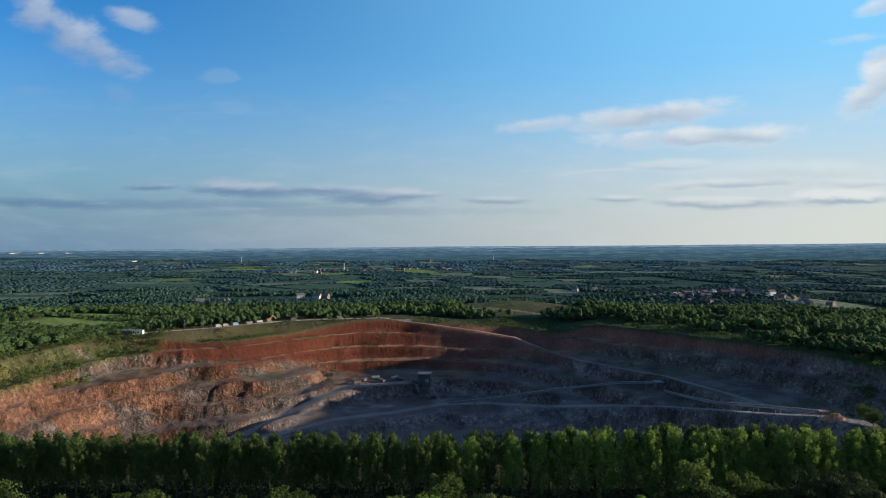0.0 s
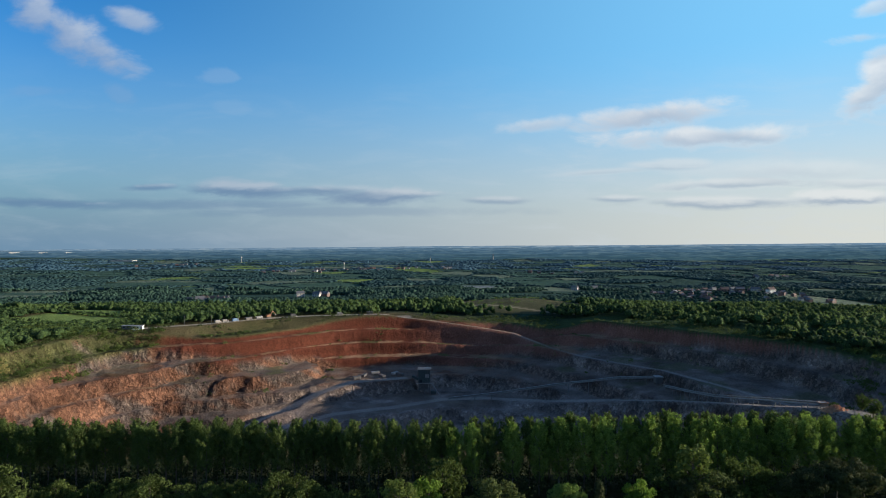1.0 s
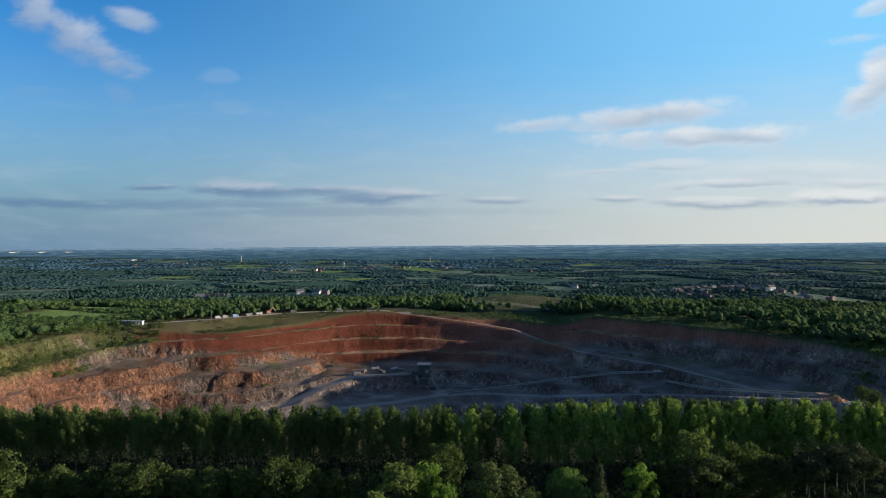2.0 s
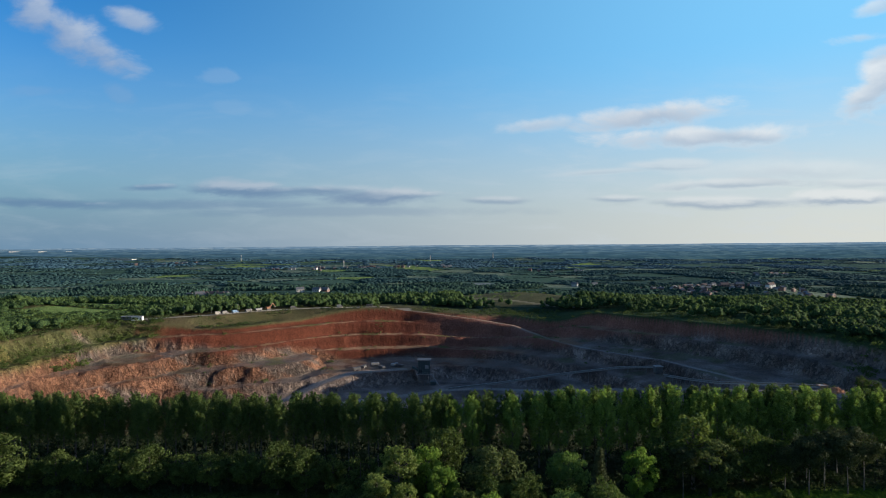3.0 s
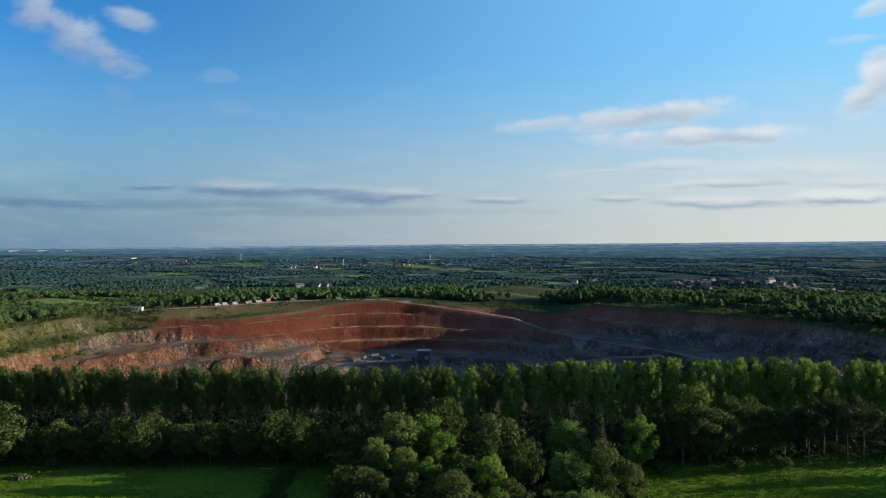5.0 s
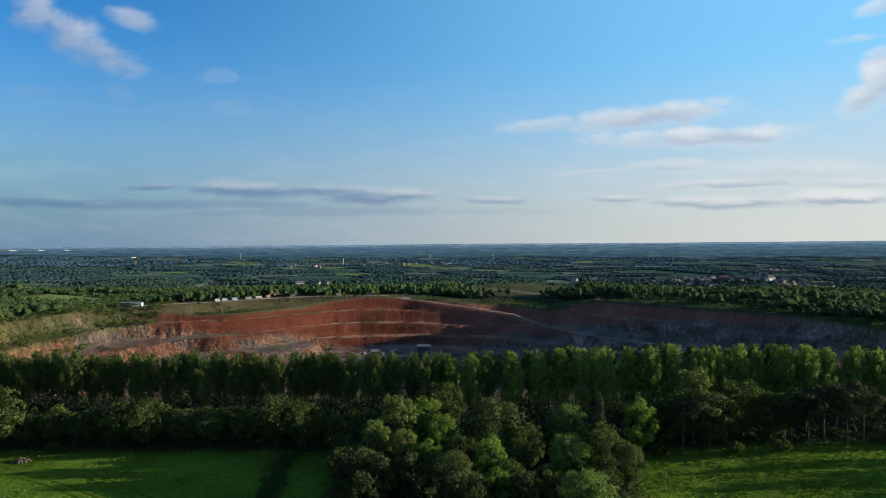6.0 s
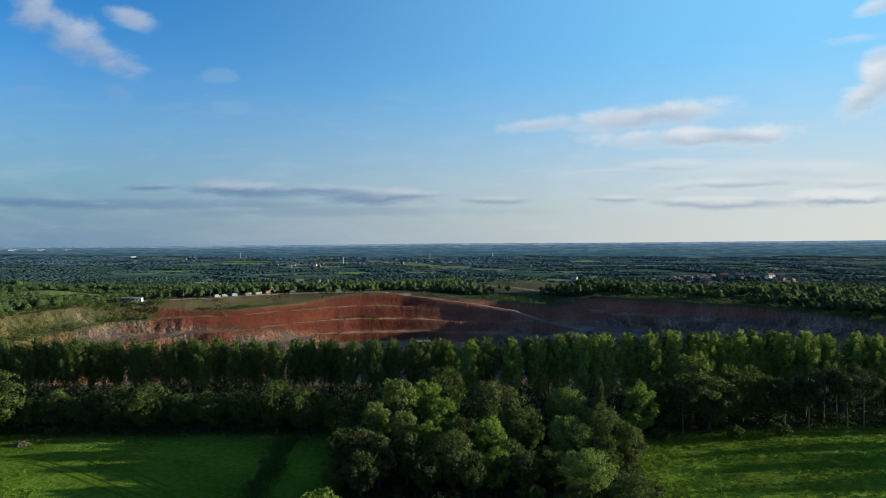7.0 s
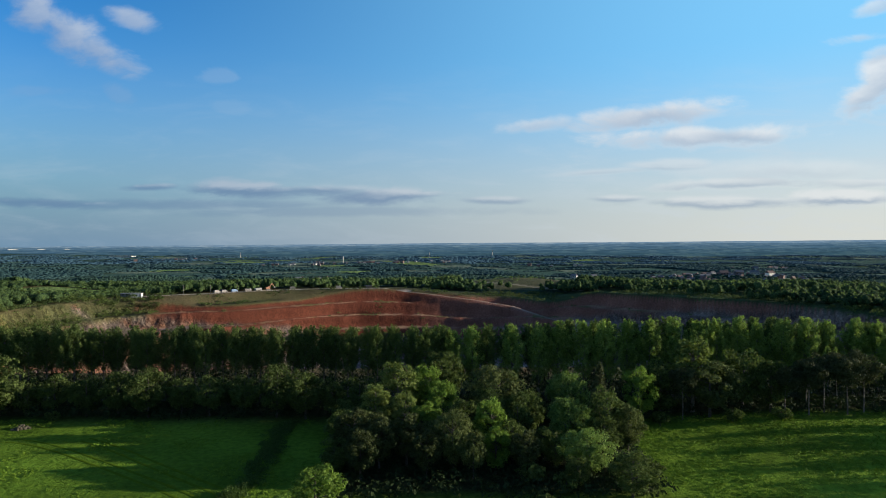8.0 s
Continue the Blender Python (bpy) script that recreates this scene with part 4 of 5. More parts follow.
keep &= (path_distance(RIM_ROAD, gx, gy)[0] > 7) & ((gx < 0) | (gx > 0.672 * gy))
gx, gy = gx[keep], gy[keep]
foliage("bush_thicket", "thick green bushes along the quarry's edge", "bushes", gx, gy, r.uniform(1.3, 4.4, len(gx)), r.uniform(0.9, 2.4, len(gx)), 48, leaf_material("thicket_leaf", (0.018, 0.032, 0.012), (0.115, 0.15, 0.04), 0.25, 0.03), r, 0.4)

# coarse tussocks that catch the low sun
gx, gy = r.uniform(-105, 108, 26000), r.uniform(80, 128, 26000)
keep = (fbm(gx, gy, 7, 3, 16) > np.where(gx > 30, -0.25, 0.28)) & ~((gx > -20) & (gx < 36) & (gy > 88)) & (np.abs(gx + 31.5) > 2.4)
gx, gy = gx[keep], gy[keep]
n = len(gx)
foliage("tussocks", "coarse tussocks of bright meadow grass", "grass", gx, gy, r.uniform(0.15, 0.38, n), r.uniform(0.14, 0.32, n), 6, leaf_material("tussock_blade", (0.095, 0.165, 0.015), (0.155, 0.235, 0.024), 0.15), r, 0.3)


# woods, one sheet of stuff for each stretch of distance
def woodland(name, label, y0, y1, step, tree_h, lobes, seed, spread, mat, leaves=0):
    r = np.random.RandomState(seed)
    ys = np.arange(y0, y1, step)
    gx, gy = [], []
    for yy in ys:
        half = yy * 0.78 + 60
        row = np.arange(-half, half, step)
        gx.append(row + r.uniform(-0.45, 0.45, len(row)) * step)
        gy.append(yy + r.uniform(-0.45, 0.45, len(row)) * step)
    gx, gy = np.concatenate(gx), np.concatenate(gy)
    _, wood, hedge = land(gx, gy)
    keep = (wood > 0.5) & (r.rand(len(gx)) < 0.93) | (hedge > 0.5) & (r.rand(len(gx)) < 0.75)
    rimmed = depth_inside(FACES[0][0], gx, gy) > np.where((gx > 40) & (gx < 190) & (gy > 350), -46 + 16 * fbm(gx, gy, 50, 2, 18), -7)
    keep &= ~rimmed
    keep &= ~((gy < np.interp(gx, [-222, -190, -158, -140, -100, -60], [442, 462, 496, 516, 530, 540]) + 9) & (gx > -236) & (gx < -20)) & ~((gy < 585) & (gx > -60) & (gx < 110))
    keep &= ~((gx > 315) & (gx < 560) & (gy > 720) & (gy < 990) & (r.rand(len(gx)) < 0.15))
    keep &= ~((gx > 60) & (gy < 720) & (fbm(gx, gy, 38, 2, 77) < -0.28))      # glades behind the east rim
    meadow = (gx > 60) & (gx < 330) & (gy < 520) & (depth_inside(FACES[0][0], gx, gy) > -75) & (fbm(gx, gy, 30, 2, 78) < 0.12) & ~((gx > 195) & (gy < 372))
    keep &= ~meadow
    gx, gy = gx[keep], gy[keep]
    gz = height(gx, gy)
    n = len(gx)
    th = tree_h * r.uniform(0.65, 1.25, n) * (1 + 0.25 * fbm(gx, gy, 90, 2, 14)) * np.where((wood[keep] < 0.5), 0.5, 1.0)
    th = th * np.where((gx > -420) & (gx < -236) & (gy > 400) & (gy < 552) | (gx > 290) & (gx < 600) & (gy > 690) & (gy < 970), 0.52, np.where((gx > 60) & (gy < 640), 1.15, 1.0))
    pts = []
    for k in range(lobes):
        rad = step * spread * r.uniform(0.75, 1.2, n) * (1.0 if lobes == 1 else 0.62)
        q, off = r.uniform(0, 6.283, n), 0.0 if lobes == 1 else step * spread * r.uniform(0.2, 0.6, n)
        top = th * r.uniform(0.72, 1.0, n)
        half = np.minimum(top * 0.5, rad * 1.15)
        pts.append((gx + np.cos(q) * off, gy + np.sin(q) * off, gz + top - half, rad, half))
    cx, cy, cz, rad, half = [np.concatenate(c) for c in zip(*pts)]
    if leaves:
        m = len(cx)
        d = r.normal(size=(m, leaves, 3))
        d[..., 2] = np.abs(d[..., 2]) - 0.1
        d /= np.linalg.norm(d, axis=2, keepdims=True)
        c = np.stack([cx, cy, cz], 1)[:, None, :] + d * np.stack([rad, rad, half], 1)[:, None, :] * r.uniform(0.85, 1.2, (m, leaves, 1))
        v, f = quads(c.reshape(-1, 3), (d + 0.5 * r.normal(size=d.shape)).reshape(-1, 3), r.uniform(0.32, 0.75, m * leaves), r, 1.1)
        tagged(mesh_object("woodland_sprays", v, f, LEAF_FAR), "sunlit leafy sprays on the woodland's crowns", "woods", kind="stuff")
    return crowns(name, label, cx, cy, cz, rad, half, mat, r)


def dome():
    """A rounded cap, open below: its corners and triangles."""
    bm = bmesh.new()
    bmesh.ops.create_icosphere(bm, subdivisions=1, radius=1)
    bmesh.ops.delete(bm, geom=[v for v in bm.verts if v.co.z < -0.5], context="VERTS")
    bm.verts.index_update()
    made = np.array([v.co[:] for v in bm.verts]), np.array([[v.index for v in f.verts] for f in bm.faces])
    bm.free()
    return made


def crowns(name, label, cx, cy, cz, rad, half, mat, r):
    """Uneven leafy crowns that nobody could count, as one mesh."""
    v, f = dome()
    n = len(cx)
    rough = r.uniform(0.72, 1.22, (n, len(v), 1))
    turn = r.uniform(0, 6.283, n)[:, None]
    x, y = v[None, :, 0] * np.cos(turn) - v[None, :, 1] * np.sin(turn), v[None, :, 0] * np.sin(turn) + v[None, :, 1] * np.cos(turn)
    p = np.stack([x * rad[:, None], y * rad[:, None], v[None, :, 2] * half[:, None]], 2) * rough + np.stack([cx, cy, cz], 1)[:, None, :]
    faces = (f[None] + (np.arange(n) * len(v))[:, None, None]).reshape(-1, 3)
    me = bpy.data.meshes.new(name)
    me.vertices.add(n * len(v))
    me.vertices.foreach_set("co", p.ravel())
    me.loops.add(faces.size)
    me.loops.foreach_set("vertex_index", faces.ravel().astype(np.int32))
    me.polygons.add(len(faces))
    me.polygons.foreach_set("loop_start", np.arange(0, faces.size, 3, dtype=np.int32))
    me.update(calc_edges=True)
    me.shade_smooth()
    me.materials.append(mat)
    return tagged(new(name, me), label, "woods", kind="stuff")


def canopy_material(name, dark, light, patch, grain=0.75, depth=1.1):
    """Leafy crowns seen from afar: tints from wood to wood, tree to tree and spray to spray."""
    m, n, l, b = material(name)
    co = n.new("ShaderNodeTexCoord").outputs["Object"]
    wide = ramp_node(n, l, noise_node(n, l, co, patch, 4, 0.6).outputs[0], [(0.36, (0, 0, 0)), (0.64, (1, 1, 1))])
    tree = n.new("ShaderNodeNewGeometry").outputs["Random Per Island"]
    spray = noise_node(n, l, co, grain, 4, 0.7).outputs[0]
    c = mix_node(n, l, math_node(n, l, "MULTIPLY_ADD", tree, 0.5, math_node(n, l, "MULTIPLY", wide, 0.5)), dark, light)
    c = mix_node(n, l, 1.0, c, ramp_node(n, l, spray, [(0.32, (0.45, 0.45, 0.45)), (0.66, (1.5, 1.5, 1.5))]), "MULTIPLY")
    l.new(c, b.inputs["Base Color"])
    b.inputs["Roughness"].default_value, b.inputs["Specular IOR Level"].default_value = 0.8, 0.03
    bump(n, l, b, spray, 1.0, depth)
    return m


# Each farther canopy is bluer: distance haze painted into the leaf colour.
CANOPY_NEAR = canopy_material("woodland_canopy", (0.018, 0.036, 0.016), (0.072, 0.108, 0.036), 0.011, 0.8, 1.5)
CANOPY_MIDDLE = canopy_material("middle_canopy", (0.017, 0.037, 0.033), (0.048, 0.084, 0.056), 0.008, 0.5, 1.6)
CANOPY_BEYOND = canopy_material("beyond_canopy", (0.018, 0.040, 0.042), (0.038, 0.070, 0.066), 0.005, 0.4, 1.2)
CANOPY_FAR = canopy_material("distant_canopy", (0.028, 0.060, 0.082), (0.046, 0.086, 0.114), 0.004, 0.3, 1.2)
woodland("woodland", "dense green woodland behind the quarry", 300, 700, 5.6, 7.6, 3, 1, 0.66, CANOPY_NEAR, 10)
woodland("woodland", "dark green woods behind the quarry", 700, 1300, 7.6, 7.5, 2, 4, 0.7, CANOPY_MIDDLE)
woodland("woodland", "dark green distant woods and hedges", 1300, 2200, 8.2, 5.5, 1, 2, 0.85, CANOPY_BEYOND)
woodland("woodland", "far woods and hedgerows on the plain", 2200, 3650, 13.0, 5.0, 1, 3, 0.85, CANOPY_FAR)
# a hedge across the west fields and a few trees on the heath
gx, gy = np.concatenate([np.linspace(-395, -270, 40), r.uniform(30, 150, 60)]), np.concatenate([np.linspace(532, 522, 40), r.uniform(610, 740, 60)])
foliage("hedgerow", "low green hedge and young trees on open ground", "hedge", gx + r.normal(size=100), gy + r.normal(size=100), r.uniform(1.5, 3.2, 100), r.uniform(1.2, 2.2, 100), 26, LEAF_FAR, r, 0.45)


# ---------------------------------------------------------------- hazy ridges on the horizon
def ridge(name, y, top, slope, rough, colour, seed):
    """A long low ridge; far haze is painted into its glowing colour."""
    m = bpy.data.materials.new(name)
    m.use_nodes = True
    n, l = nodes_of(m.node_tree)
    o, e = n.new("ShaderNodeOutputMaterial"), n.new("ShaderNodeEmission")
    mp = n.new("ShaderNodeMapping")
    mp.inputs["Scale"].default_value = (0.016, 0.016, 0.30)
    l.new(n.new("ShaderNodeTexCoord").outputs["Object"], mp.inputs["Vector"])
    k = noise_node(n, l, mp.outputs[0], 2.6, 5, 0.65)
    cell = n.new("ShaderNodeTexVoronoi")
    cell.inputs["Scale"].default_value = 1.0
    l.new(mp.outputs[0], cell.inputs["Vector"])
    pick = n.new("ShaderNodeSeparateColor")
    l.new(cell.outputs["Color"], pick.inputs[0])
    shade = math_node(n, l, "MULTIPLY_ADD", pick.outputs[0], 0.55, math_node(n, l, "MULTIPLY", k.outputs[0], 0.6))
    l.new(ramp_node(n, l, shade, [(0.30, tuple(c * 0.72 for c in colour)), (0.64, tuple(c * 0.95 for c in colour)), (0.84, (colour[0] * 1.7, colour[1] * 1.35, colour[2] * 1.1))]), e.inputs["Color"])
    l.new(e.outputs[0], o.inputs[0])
    xs = np.linspace(-1.05 * y, 1.05 * y, 500)
    crest = top + slope * xs / y + fbm(xs, xs * 0, 700, 4, seed) * rough
    verts, faces = [], []
    for k, (dy, drop) in enumerate(((-260, -70), (-120, -18), (0, 0), (90, -60))):
        verts += [(x, y + dy, z + drop) for x, z in zip(xs, crest)]
        if k:
            a = (k - 1) * len(xs)
            faces += [(a + i, a + i + 1, a + len(xs) + i + 1, a + len(xs) + i) for i in range(len(xs) - 1)]
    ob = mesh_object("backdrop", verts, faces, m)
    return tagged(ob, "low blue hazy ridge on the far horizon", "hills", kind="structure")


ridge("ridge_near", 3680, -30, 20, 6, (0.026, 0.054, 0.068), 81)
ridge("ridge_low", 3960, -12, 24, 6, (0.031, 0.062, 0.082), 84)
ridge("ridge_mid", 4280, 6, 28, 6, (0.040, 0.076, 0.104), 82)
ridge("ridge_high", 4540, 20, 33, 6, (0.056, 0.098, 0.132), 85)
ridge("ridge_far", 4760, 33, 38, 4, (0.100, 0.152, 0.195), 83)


# ---------------------------------------------------------------- plain materials for built things
def plain(name, colour, rough=0.7, metal=0.0, grain=1.2, depth=0.25):
    m, n, l, b = material(name)
    co = n.new("ShaderNodeTexCoord").outputs["Object"]
    k = noise_node(n, l, co, grain, 5, 0.65)
    lo, hi = tuple(c * (1 - depth) for c in colour), tuple(min(1, c * (1 + depth)) for c in colour)
    l.new(ramp_node(n, l, k.outputs[0], [(0.3, lo), (0.7, hi)]), b.inputs["Base Color"])
    b.inputs["Roughness"].default_value, b.inputs["Metallic"].default_value = rough, metal
    return m


CLADDING = plain("green_grey_cladding", (0.05, 0.066, 0.064), 0.6, 0.0, 0.5)
STEEL = plain("weathered_steel", (0.16, 0.15, 0.145), 0.55, 0.5, 0.8)
PALE_STEEL = plain("pale_dusty_steel", (0.27, 0.26, 0.25), 0.6, 0.1, 0.6)
DARK = plain("dark_opening", (0.02, 0.02, 0.022), 0.9)
RUBBER = plain("dusty_rubber", (0.12, 0.11, 0.10), 0.9)
WHITE = plain("white_paint", (0.66, 0.65, 0.62), 0.5, 0, 0.4, 0.1)
ORANGE = plain("orange_paint", (0.24, 0.11, 0.05), 0.5, 0, 0.8)
BLUE = plain("blue_paint", (0.12, 0.20, 0.32), 0.45, 0, 0.8)
GLASS = plain("dark_window", (0.03, 0.04, 0.05), 0.12, 0, 1, 0.1)
BRICK = plain("red_brick", (0.15, 0.10, 0.085), 0.85, 0, 0.6)
RENDERED = plain("pale_render", (0.45, 0.42, 0.38), 0.85, 0, 0.4, 0.12)
SLATE = plain("slate_roof", (0.11, 0.11, 0.12), 0.7, 0, 0.7)
TILE = plain("red_roof_tile", (0.12, 0.08, 0.07), 0.8, 0, 0.7)
RUBBLE = plain("orange_rubble", (0.42, 0.22, 0.12), 0.95, 0, 0.7, 0.35)
CONCRETE = plain("concrete", (0.38, 0.37, 0.35), 0.9, 0, 0.5)


def box(bm, x0, x1, y0, y1, z0, z1, taper=0.0):
    t = taper
    co = [(x0, y0, z0), (x1, y0, z0), (x1, y1, z0), (x0, y1, z0), (x0 + t, y0 + t, z1), (x1 - t, y0 + t, z1), (x1 - t, y1 - t, z1), (x0 + t, y1 - t, z1)]
    v = [bm.verts.new(c) for c in co]
    for f in ((3, 2, 1, 0), (4, 5, 6, 7), (0, 1, 5, 4), (1, 2, 6, 5), (2, 3, 7, 6), (3, 0, 4, 7)):
        bm.faces.new([v[i] for i in f])
    return bm


def beam(bm, p, q, w, h=None):
    """A straight bar from p to q of that width and height."""
    p, q = Vector(p), Vector(q)
    d = (q - p).normalized()
    a = d.cross(Vector((0, 0, 1)))
    a = a.normalized() if a.length > 1e-3 else Vector((1, 0, 0))
    b = a.cross(d).normalized()
    h = h or w
    v = [bm.verts.new(c + a * sa * w / 2 + b * sb * h / 2) for c in (p, q) for sa, sb in ((-1, -1), (1, -1), (1, 1), (-1, 1))]
    for f in ((3, 2, 1, 0), (4, 5, 6, 7), (0, 1, 5, 4), (1, 2, 6, 5), (2, 3, 7, 6), (3, 0, 4, 7)):
        bm.faces.new([v[i] for i in f])
    return bm


def boxes(*rows):
    bm = bmesh.new()
    for r in rows:
        box(bm, *r)
    return bm


def beams(*rows):
    bm = bmesh.new()
    for r in rows:
        beam(bm, *r)
    return bm


def rounded_box(x0, x1, y0, y1, z0, z1, r=0.1):
    bm = boxes((x0, x1, y0, y1, z0, z1))
    bmesh.ops.bevel(bm, geom=list(bm.edges), offset=r, segments=2, affect="EDGES")
    return bm


def drum(x, y, z, r, w, along="X", sides=14):
    """A wheel or drum with its axle along X or Y."""
    bm = bmesh.new()
    m = Matrix.Translation((x, y, z)) @ Matrix.Rotation(math.pi / 2, 4, "Y" if along == "X" else "X")
    bmesh.ops.create_cone(bm, cap_ends=True, segments=sides, radius1=r, radius2=r, depth=w, matrix=m)
    return bm


# ---------------------------------------------------------------- the crusher tower on the quarry platform
def crusher_tower(x, y, base, top):
    h = top - base
    t = thing("crusher_tower", (x, y, base), "tall grey-green clad crusher tower on steel legs in the quarry", "industrial tower")
    part("body", boxes((-4.6, 4.2, -4, 4, h - 10, h - 0.5)), CLADDING, t)
    part("roof", boxes((-5.1, 4.8, -4.5, 4.5, h - 0.5, h)), STEEL, t, "flat grey metal roof")
    for k in range(6):
        part("cladding_rib", boxes((-4.3 + 1.6 * k, -4.15 + 1.6 * k, -4.12, -4.0, h - 9.8, h - 0.7)), STEEL, t)
    part("window", boxes((0.6, 3.2, -4.1, -3.95, h - 6.2, h - 3.6)), PALE_STEEL, t, "pale louvred opening")
    # The doorway is a near-black panel; the opening's shade is its colour.
    part("doorway", boxes((-3.6, -1.8, -4.1, -3.95, h - 9.8, h - 7.4)), DARK, t)
    for px, py in ((-4, -3.5), (3.8, -3.5), (-4, 3.5), (3.8, 3.5), (0, -3.5)):
        part("leg", beams(((px, py, -2), (px, py, h - 10), 0.5)), STEEL, t)
    for z0 in (0.5, (h - 10) / 2):
        z1 = z0 + (h - 10) / 2 - 0.5
        part("brace", beams(((-4, -3.5, z0), (0, -3.5, z1), 0.25), ((0, -3.5, z0), (3.8, -3.5, z1), 0.25), ((-4, -3.5, z1), (3.8, -3.5, z1), 0.3)), STEEL, t)
    part("walkway", boxes((-6, 5.6, -5.2, -4.1, h - 10.3, h - 10.1)), PALE_STEEL, t)
    part("handrail", beams(((-6, -5.2, h - 9.1), (5.6, -5.2, h - 9.1), 0.12), *[((-6 + 1.45 * k, -5.2, h - 10.2), (-6 + 1.45 * k, -5.2, h - 9.1), 0.1) for k in range(9)]), PALE_STEEL, t)
    part("hopper", boxes((-3, 2.8, -2.6, 2.6, h - 15, h - 10, -0.0)), STEEL, t)
    part("feed_chute", beams(((-9, 1, h - 6), (-4.6, 0, h - 8), 2.2, 1.6)), CLADDING, t)
    part("stair", beams(((5.6, -4.6, h - 10.2), (11, -4.6, 1.0), 1.0, 0.25)), PALE_STEEL, t)
    part("motor_house", boxes((4.5, 8.5, -3, 2, -1, 3.2)), CLADDING, t)
    return t


crusher_tower(-13.5, 441, -50.5, -31.0)


# ---------------------------------------------------------------- conveyors
def conveyor(points, label, gap=11.0):
    """A long belt conveyor on trestles through those points."""
    pts = [Vector(p) for p in points]
    t = thing("belt_conveyor", pts[0], label, "conveyor")
    o = pts[0]
    for a, b in zip(pts[:-1], pts[1:]):
        a, b = a - o, b - o
        side = (b - a).cross(Vector((0, 0, 1))).normalized()
        part("belt", beams((a + Vector((0, 0, 0.55)), b + Vector((0, 0, 0.55)), 0.9, 0.1)), RUBBER, t)
        part("gantry", beams((a + side * 0.6, b + side * 0.6, 0.15, 0.5), (a - side * 0.6, b - side * 0.6, 0.15, 0.5)), PALE_STEEL, t, "pale dusty steel side frames")
        part("hood", beams((a + Vector((0, 0, 0.85)), b + Vector((0, 0, 0.85)), 1.1, 0.35)), PALE_STEEL, t)
        part("walkway_rail", beams((a + side * 1.1 + Vector((0, 0, 1.1)), b + side * 1.1 + Vector((0, 0, 1.1)), 0.1)), STEEL, t)
        n = max(1, int((b - a).length / gap))
        for k in range(n):
            c = a.lerp(b, (k + 0.5) / n)
            g = height_at(c.x + o.x, c.y + o.y) - o.z - 0.3
            if g < c.z - 0.6:
                part("trestle", beams((c + side * 0.8, Vector((c.x, c.y, g)) + side * 1.6, 0.25), (c - side * 0.8, Vector((c.x, c.y, g)) - side * 1.6, 0.25)), STEEL, t)
    return t


conveyor([(4, 418, -47.6), (40, 417, -43.3), (80, 412, -36.2), (118, 400, -29.0), (139, 390, -26.5)], "long pale belt conveyor rising across the quarry floor")
conveyor([(142, 384, -30.5), (139, 340, -23), (137, 300, -15.6), (143, 265, -8), (149, 236, -2.2)], "belt conveyor climbing to the quarry's near rim", 12.0)


def transfer_station(x, y, z):
    g = height_at(x, y)
    t = thing("transfer_station", (x, y, g), "dark steel conveyor transfer station in the quarry", "industrial building")
    h = z - g
    part("house", boxes((-2.2, 2.4, -2.4, 2.4, h - 1.5, h + 2.4)), STEEL, t)
    part("roof", boxes((-2.6, 2.8, -2.8, 2.8, h + 2.4, h + 2.7)), PALE_STEEL, t)
    for px in (-2, 2.2):
        for py in (-2.2, 2.2):
            part("leg", beams(((px, py, -1), (px, py, h - 1.5), 0.35)), STEEL, t)
    part("brace", beams(((-2, -2.2, 0), (2.2, -2.2, h - 1.5), 0.22), ((2.2, -2.2, 0), (-2, -2.2, h - 1.5), 0.22)), STEEL, t)
    part("chute", boxes((-1, 1, -1, 1, h - 3.6, h - 1.5, 0.2)), DARK, t)
    part("drive", boxes((2.8, 8.5, -1.2, 1.2, h - 1.8, h - 0.2)), STEEL, t)
    part("guard", boxes((3.4, 6.5, -1.3, 1.3, h - 0.2, h + 0.9)), PALE_STEEL, t)
    return t


transfer_station(139.5, 387, -27.5)


def rubble_heap(name, x, y, wide, high, count, mat, label, seed=3):
    r = np.random.RandomState(seed)
    g = height_at(x, y)
    bm = bmesh.new()
    n, rings = 26, 7
    rows = []
    for k in range(rings):
        f = k / (rings - 1)
        rows.append([bm.verts.new((wide * (1 - f) * math.cos(q) * (1 + 0.12 * math.sin(3 * q)), wide * (1 - f) * 0.8 * math.sin(q), high * f ** 1.1 - 0.5 + 0.25 * r.randn() * (0 < f < 1))) for q in np.linspace(0, 6.283, n, endpoint=False)])
    for a, b in zip(rows[:-1], rows[1:]):
        for i in range(n):
            bm.faces.new((a[i], a[(i + 1) % n], b[(i + 1) % n], b[i]))
    for _ in range(count):
        q, f = r.rand() * 6.283, r.rand() ** 0.7
        c = (wide * f * math.cos(q), wide * 0.8 * f * math.sin(q), high * (1 - f) - 0.2)
        k = 0.18 + 0.4 * r.rand() ** 2
        m = Matrix.Translation(c) @ Euler(tuple(r.rand(3) * 6)).to_matrix().to_4x4() @ Matrix.Diagonal((k, k * 0.8, k * 0.7, 1))
        bmesh.ops.create_icosphere(bm, subdivisions=1, radius=1, matrix=m)
    me = bpy.data.meshes.new(name)
    bm.to_mesh(me)
    bm.free()
    me.materials.append(mat)
    ob = new(name, me)
    ob.location = (x, y, g)
    return tagged(ob, label, "rubble", kind="stuff")


rubble_heap("rubble_heap", 150.5, 229, 5.0, 2.6, 120, RUBBLE, "orange crushed stone heap at the conveyor's head")


rubble_heap("brushwood_heap", -86, 122, 1.8, 0.9, 60, plain("brushwood", (0.06, 0.052, 0.03), 0.95), "heap of brown brushwood at the field's edge", 8)


